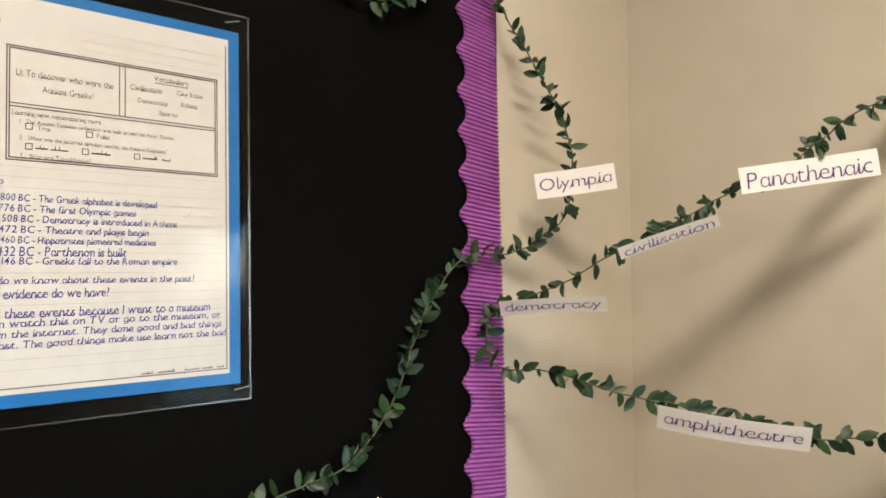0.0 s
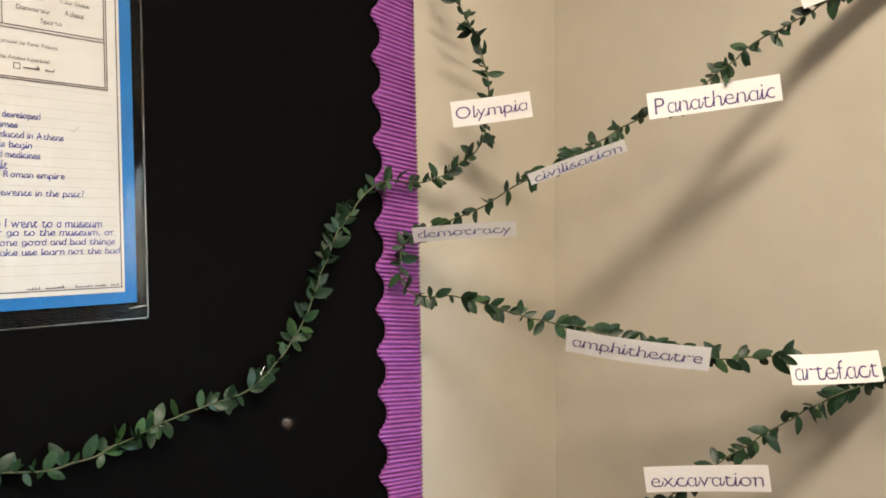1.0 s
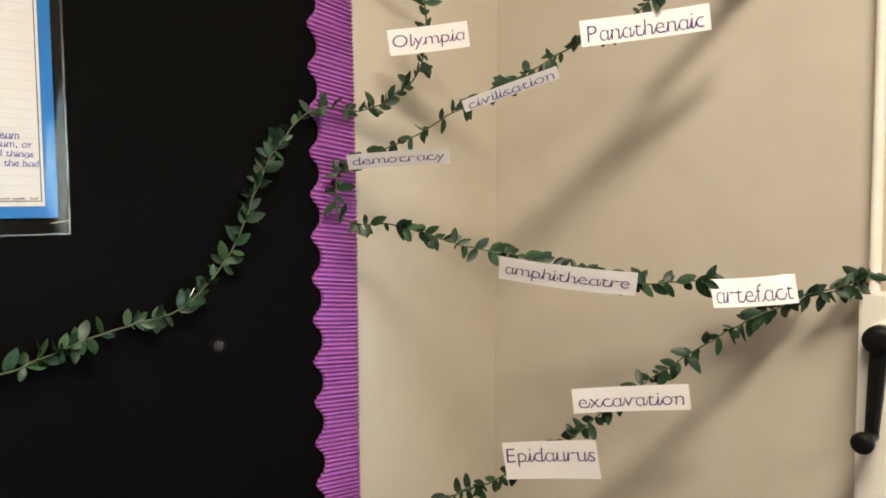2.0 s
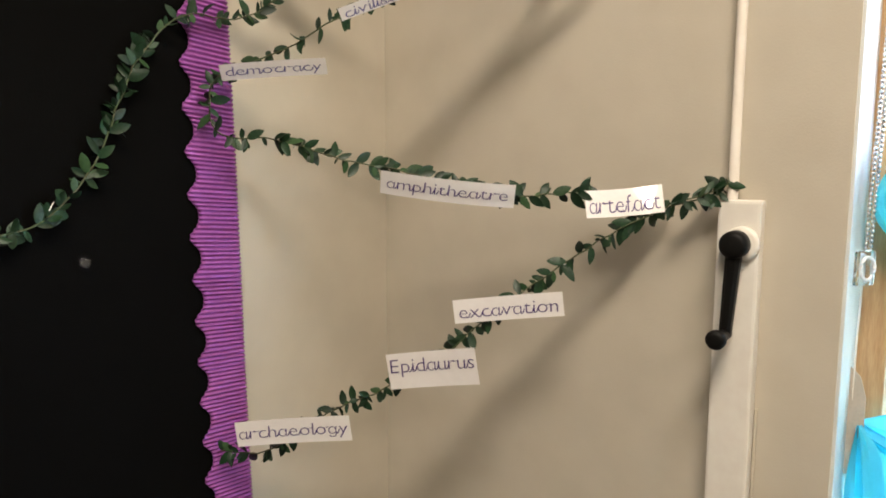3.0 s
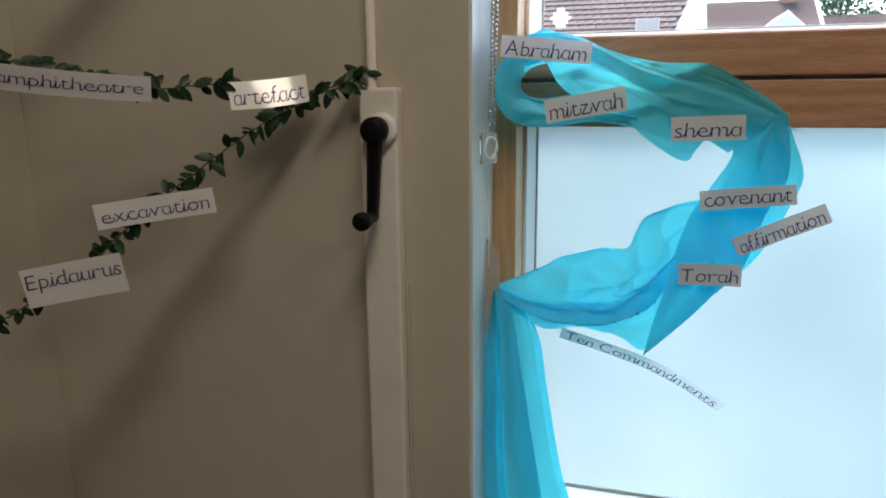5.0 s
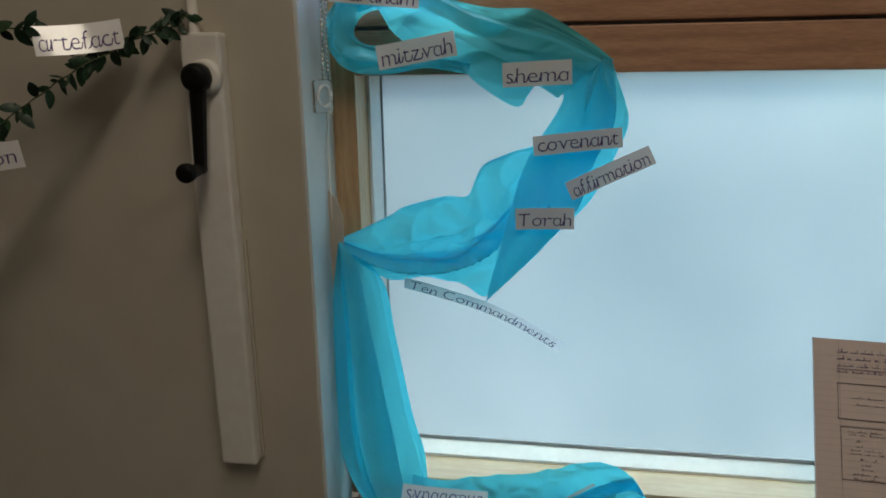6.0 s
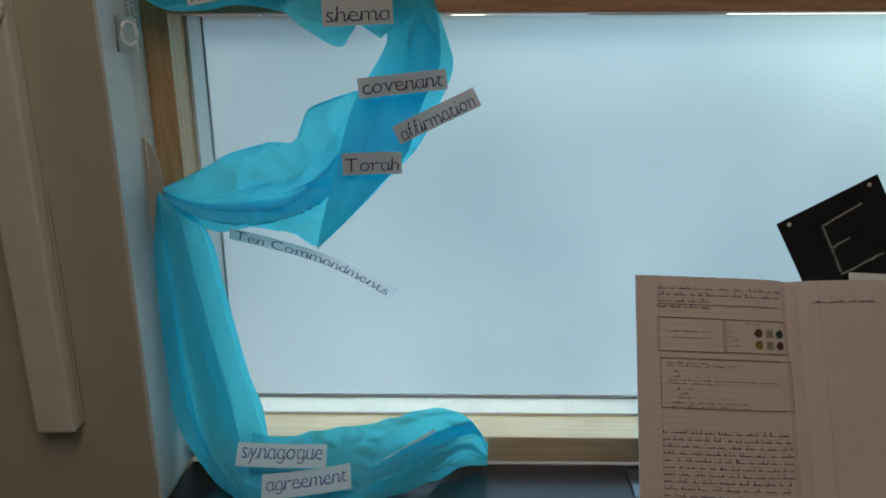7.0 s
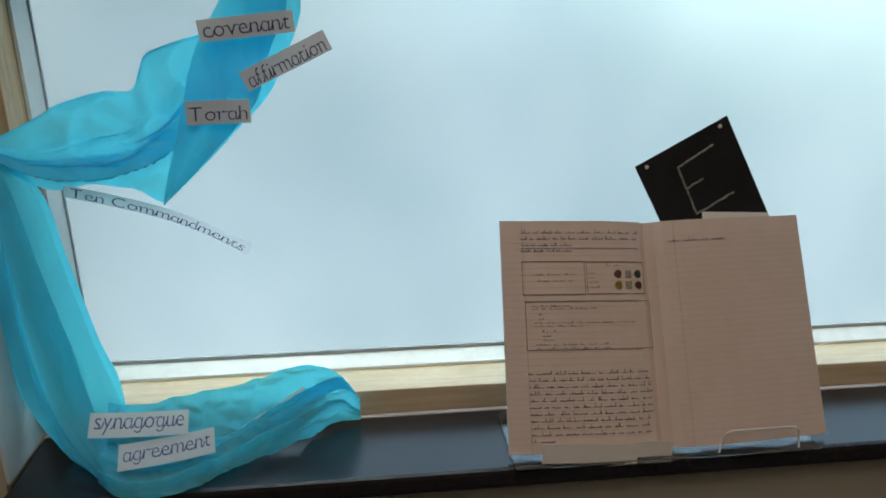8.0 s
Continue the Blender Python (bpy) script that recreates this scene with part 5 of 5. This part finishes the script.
# ---------------------------------------------------------------- houses outside
def house(label, x, y0, y1, eave, ridge, depth, wall_mat, tiled=True, chimney=None, skew=0.0, rooflight=None):
    """A gabled house whose ridge runs along y and whose near slope faces the window."""
    ob = thing("house", label, "house", (x, (y0 + y1) / 2, -0.5))
    inv = Matrix.Translation((-x, -(y0 + y1) / 2, 0.5))
    bm = boxed((x, y0 + 0.15, -0.5), (x + depth, y1 - 0.15, eave))
    for y, o in ((y0 + 0.16, 0.0), (y1 - 0.16, 0.0)):
        bm.faces.new([bm.verts.new(q) for q in ((x, y, eave), (x + depth, y, eave), (x + depth / 2, y, ridge - 0.12))])
    bmesh.ops.transform(bm, verts=bm.verts, matrix=inv)
    part("wall", bm, wall_mat, ob)
    run, rise = depth / 2 + 0.35, ridge - eave
    slope = Vector((run, 0, rise))
    bm = bmesh.new()
    for s in (1, -1):
        e = Vector((x + depth / 2 - s * run, 0, eave - 0.12))
        t = Vector((x + depth / 2, 0, ridge))
        q = [bm.verts.new(Vector((p.x, y, p.z))) for p, y in ((e, y0), (e, y1), (t, y1), (t, y0 + skew))]
        bm.faces.new(q if s > 0 else q[::-1])
    bmesh.ops.solidify(bm, geom=bm.faces, thickness=0.12)
    bmesh.ops.transform(bm, verts=bm.verts, matrix=inv)
    roof = part("roof", bm, ROOF, ob, "clay tiled roof")
    if tiled:
        n_row, n_col = int(slope.length / 0.22), int((y1 - y0 + abs(skew)) / 0.24)
        up = slope.normalized()
        out = Vector((-rise, 0, run)).normalized()
        e = Vector((x + depth / 2 - run, 0, eave - 0.12))
        bm = bmesh.new()
        for i in range(n_row):
            for k in range(n_col):
                p = e + up * (i * 0.22) + Vector((0, y0 + skew * i / n_row + (k + 0.5 * (i % 2)) * 0.24, 0)) + out * 0.01
                if p.y + 0.23 > y1:
                    continue
                lo, hi = p + out * 0.045, p + up * 0.25 + out * 0.012
                a = [bm.verts.new(v) for v in (lo, lo + Vector((0, 0.075, 0)) + out * 0.02, lo + Vector((0, 0.225, 0)), hi + Vector((0, 0.225, 0)), hi, p, p + Vector((0, 0.225, 0)))]
                bm.faces.new((a[0], a[1], a[2], a[3], a[4]))
                bm.faces.new((a[5], a[6], a[2], a[1], a[0]))
        bmesh.ops.transform(bm, verts=bm.verts, matrix=inv)
        part("roof_tiles", bm, ROOF, ob, "rows of clay tiles")["kind"] = "stuff"
    if rooflight:
        yc, zc, half, tall = rooflight
        up, out = slope.normalized(), Vector((-rise, 0, run)).normalized()
        p = inv @ (Vector((x + depth / 2 - run, yc, eave - 0.12)) + up * ((zc - eave + 0.12) / up.z))
        rm = Matrix(((0, up.x, out.x, p.x), (1, up.y, out.y, p.y), (0, up.z, out.z, p.z), (0, 0, 0, 1)))
        rl = part("roof_window", boxed((-half - 0.05, -tall - 0.05, 0.02), (half + 0.05, tall + 0.05, 0.12), 0.01, rm), LEAD, ob, "grey roof window")
        part("pane", boxed((-half, -tall, 0.121), (half, tall, 0.128), 0.0, rm), DARK_GLASS, rl)
    for y, dy in ((y0, skew), (y1, 0.0)):
        bm = tube(bmesh.new(), [inv @ Vector((x + depth / 2 - run, y, eave - 0.16)), inv @ Vector((x + depth / 2, y + dy, ridge - 0.02))], 0.10, 4)
        part("barge_board", bm, FASCIA_OR_GLARE, ob, "white barge board")
    part("gutter", tube(bmesh.new(), [inv @ Vector((x - 0.4, y0, eave - 0.17)), inv @ Vector((x - 0.4, y1, eave - 0.17))], 0.07, 8), FASCIA_OR_GLARE, ob)
    n_win = max(1, int((y1 - y0) / 2.6))
    for i in range(n_win):
        yc = y0 + (i + 0.5) * (y1 - y0) / n_win
        w = part("window", boxed((-0.05, yc - 0.55 - (y0 + y1) / 2, eave - 1.45 + 0.5), (-0.01, yc + 0.55 - (y0 + y1) / 2, eave - 0.45 + 0.5), 0.01), FASCIA_OR_GLARE, ob)
        part("pane", boxed((-0.07, yc - 0.47 - (y0 + y1) / 2, eave - 1.37 + 0.5), (-0.055, yc + 0.47 - (y0 + y1) / 2, eave - 0.53 + 0.5)), DARK_GLASS, w)
    if chimney is not None:
        part("chimney", boxed((depth / 2 - 0.35, chimney - 0.35 - (y0 + y1) / 2, ridge - 0.2 + 0.5), (depth / 2 + 0.35, chimney + 0.35 - (y0 + y1) / 2, ridge + 1.1 + 0.5), 0.03), BRICK, ob)
    return ob


house("brick house with a brown clay tile roof", 21.0, -0.25, 9.5, 2.75, 6.9, 8.5, BRICK, skew=-1.66, rooflight=(0.42, 2.94, 0.27, 0.24))
house("cream rendered house with a pale tiled roof", 36.0, -6.7, -1.75, 3.1, 5.35, 7.0, RENDERED, True, -5.5)
house("low brick house with a weathered tile roof", 40.0, -14.5, -6.2, 2.6, 4.9, 7.5, BRICK)

# gable of a cream extension turned to the window
gable = thing("garden_room", "cream rendered gabled garden room with a roof whitened for glare", "outbuilding", (30.0, -4.25, -0.5))
bm = bmesh.new()
f = [[bm.verts.new((x, y, z)) for y, z in ((-1.2, 0), (1.2, 0), (1.2, 3.4), (0, 4.45), (-1.2, 3.4))] for x in (0, 4)]
bm.faces.new(f[0]), bm.faces.new(f[1][::-1])
for k in range(5):
    bm.faces.new((f[0][k], f[0][(k + 1) % 5], f[1][(k + 1) % 5], f[1][k]))
bmesh.ops.recalc_face_normals(bm, faces=bm.faces)
part("wall", bm, FASCIA_OR_GLARE, gable)
# roof coloured white in place of overexposed daylight
for s in (-1, 1):
    bm = bmesh.new()
    q = [bm.verts.new(p) for p in ((-0.05, 0, 4.55), (-0.05, s * 1.4, 3.31), (4.1, s * 1.4, 3.31), (4.1, 0, 4.55))]
    bm.faces.new(q)
    bmesh.ops.solidify(bm, geom=bm.faces, thickness=0.08)
    part("roof", bm, FASCIA_OR_GLARE, gable)

# a tree behind
tree = thing("tree", "leafy green tree behind the houses", "tree", (46.0, -9.5, -0.5))
bm = tube(bmesh.new(), [(0, 0, 0), (0.1, 0.1, 2.0), (0, 0.2, 4.0), (0.2, 0.1, 6.0)], lambda s: 0.28 * (1 - 0.75 * s), 10)
for k in range(9):
    a, z = k * 2.4, 2.6 + 0.35 * k
    tube(bm, [(0.05, 0.15, z), (1.0 * math.cos(a), 0.15 + 1.0 * math.sin(a), z + 0.7), (2.0 * math.cos(a), 0.15 + 2.0 * math.sin(a), z + 1.1)], lambda s: 0.10 * (1 - 0.8 * s), 6)
part("trunk", bm, STEM, tree, "brown trunk with limbs")
bm = bmesh.new()
tr = random.Random(5)
for _ in range(5200):
    d = Vector((tr.gauss(0, 1), tr.gauss(0, 1), tr.gauss(0, 1))).normalized() * tr.uniform(0.45, 1.0)
    c = Vector((d.x * 2.7, d.y * 2.9, 5.2 + d.z * 2.5))
    if noise.noise(c * 0.75) < -0.12:
        continue
    m = Euler((tr.uniform(0, 6), tr.uniform(0, 6), tr.uniform(0, 6))).to_matrix()
    s = tr.uniform(0.08, 0.16)
    bm.faces.new([bm.verts.new(c + m @ Vector(q)) for q in ((-s, 0, 0), (0, -s * 0.6, 0.02), (s, 0, 0), (0, s * 0.6, 0.02))])
part("crown", bm, LEAF_PALE, tree, "crown of small green leaves")
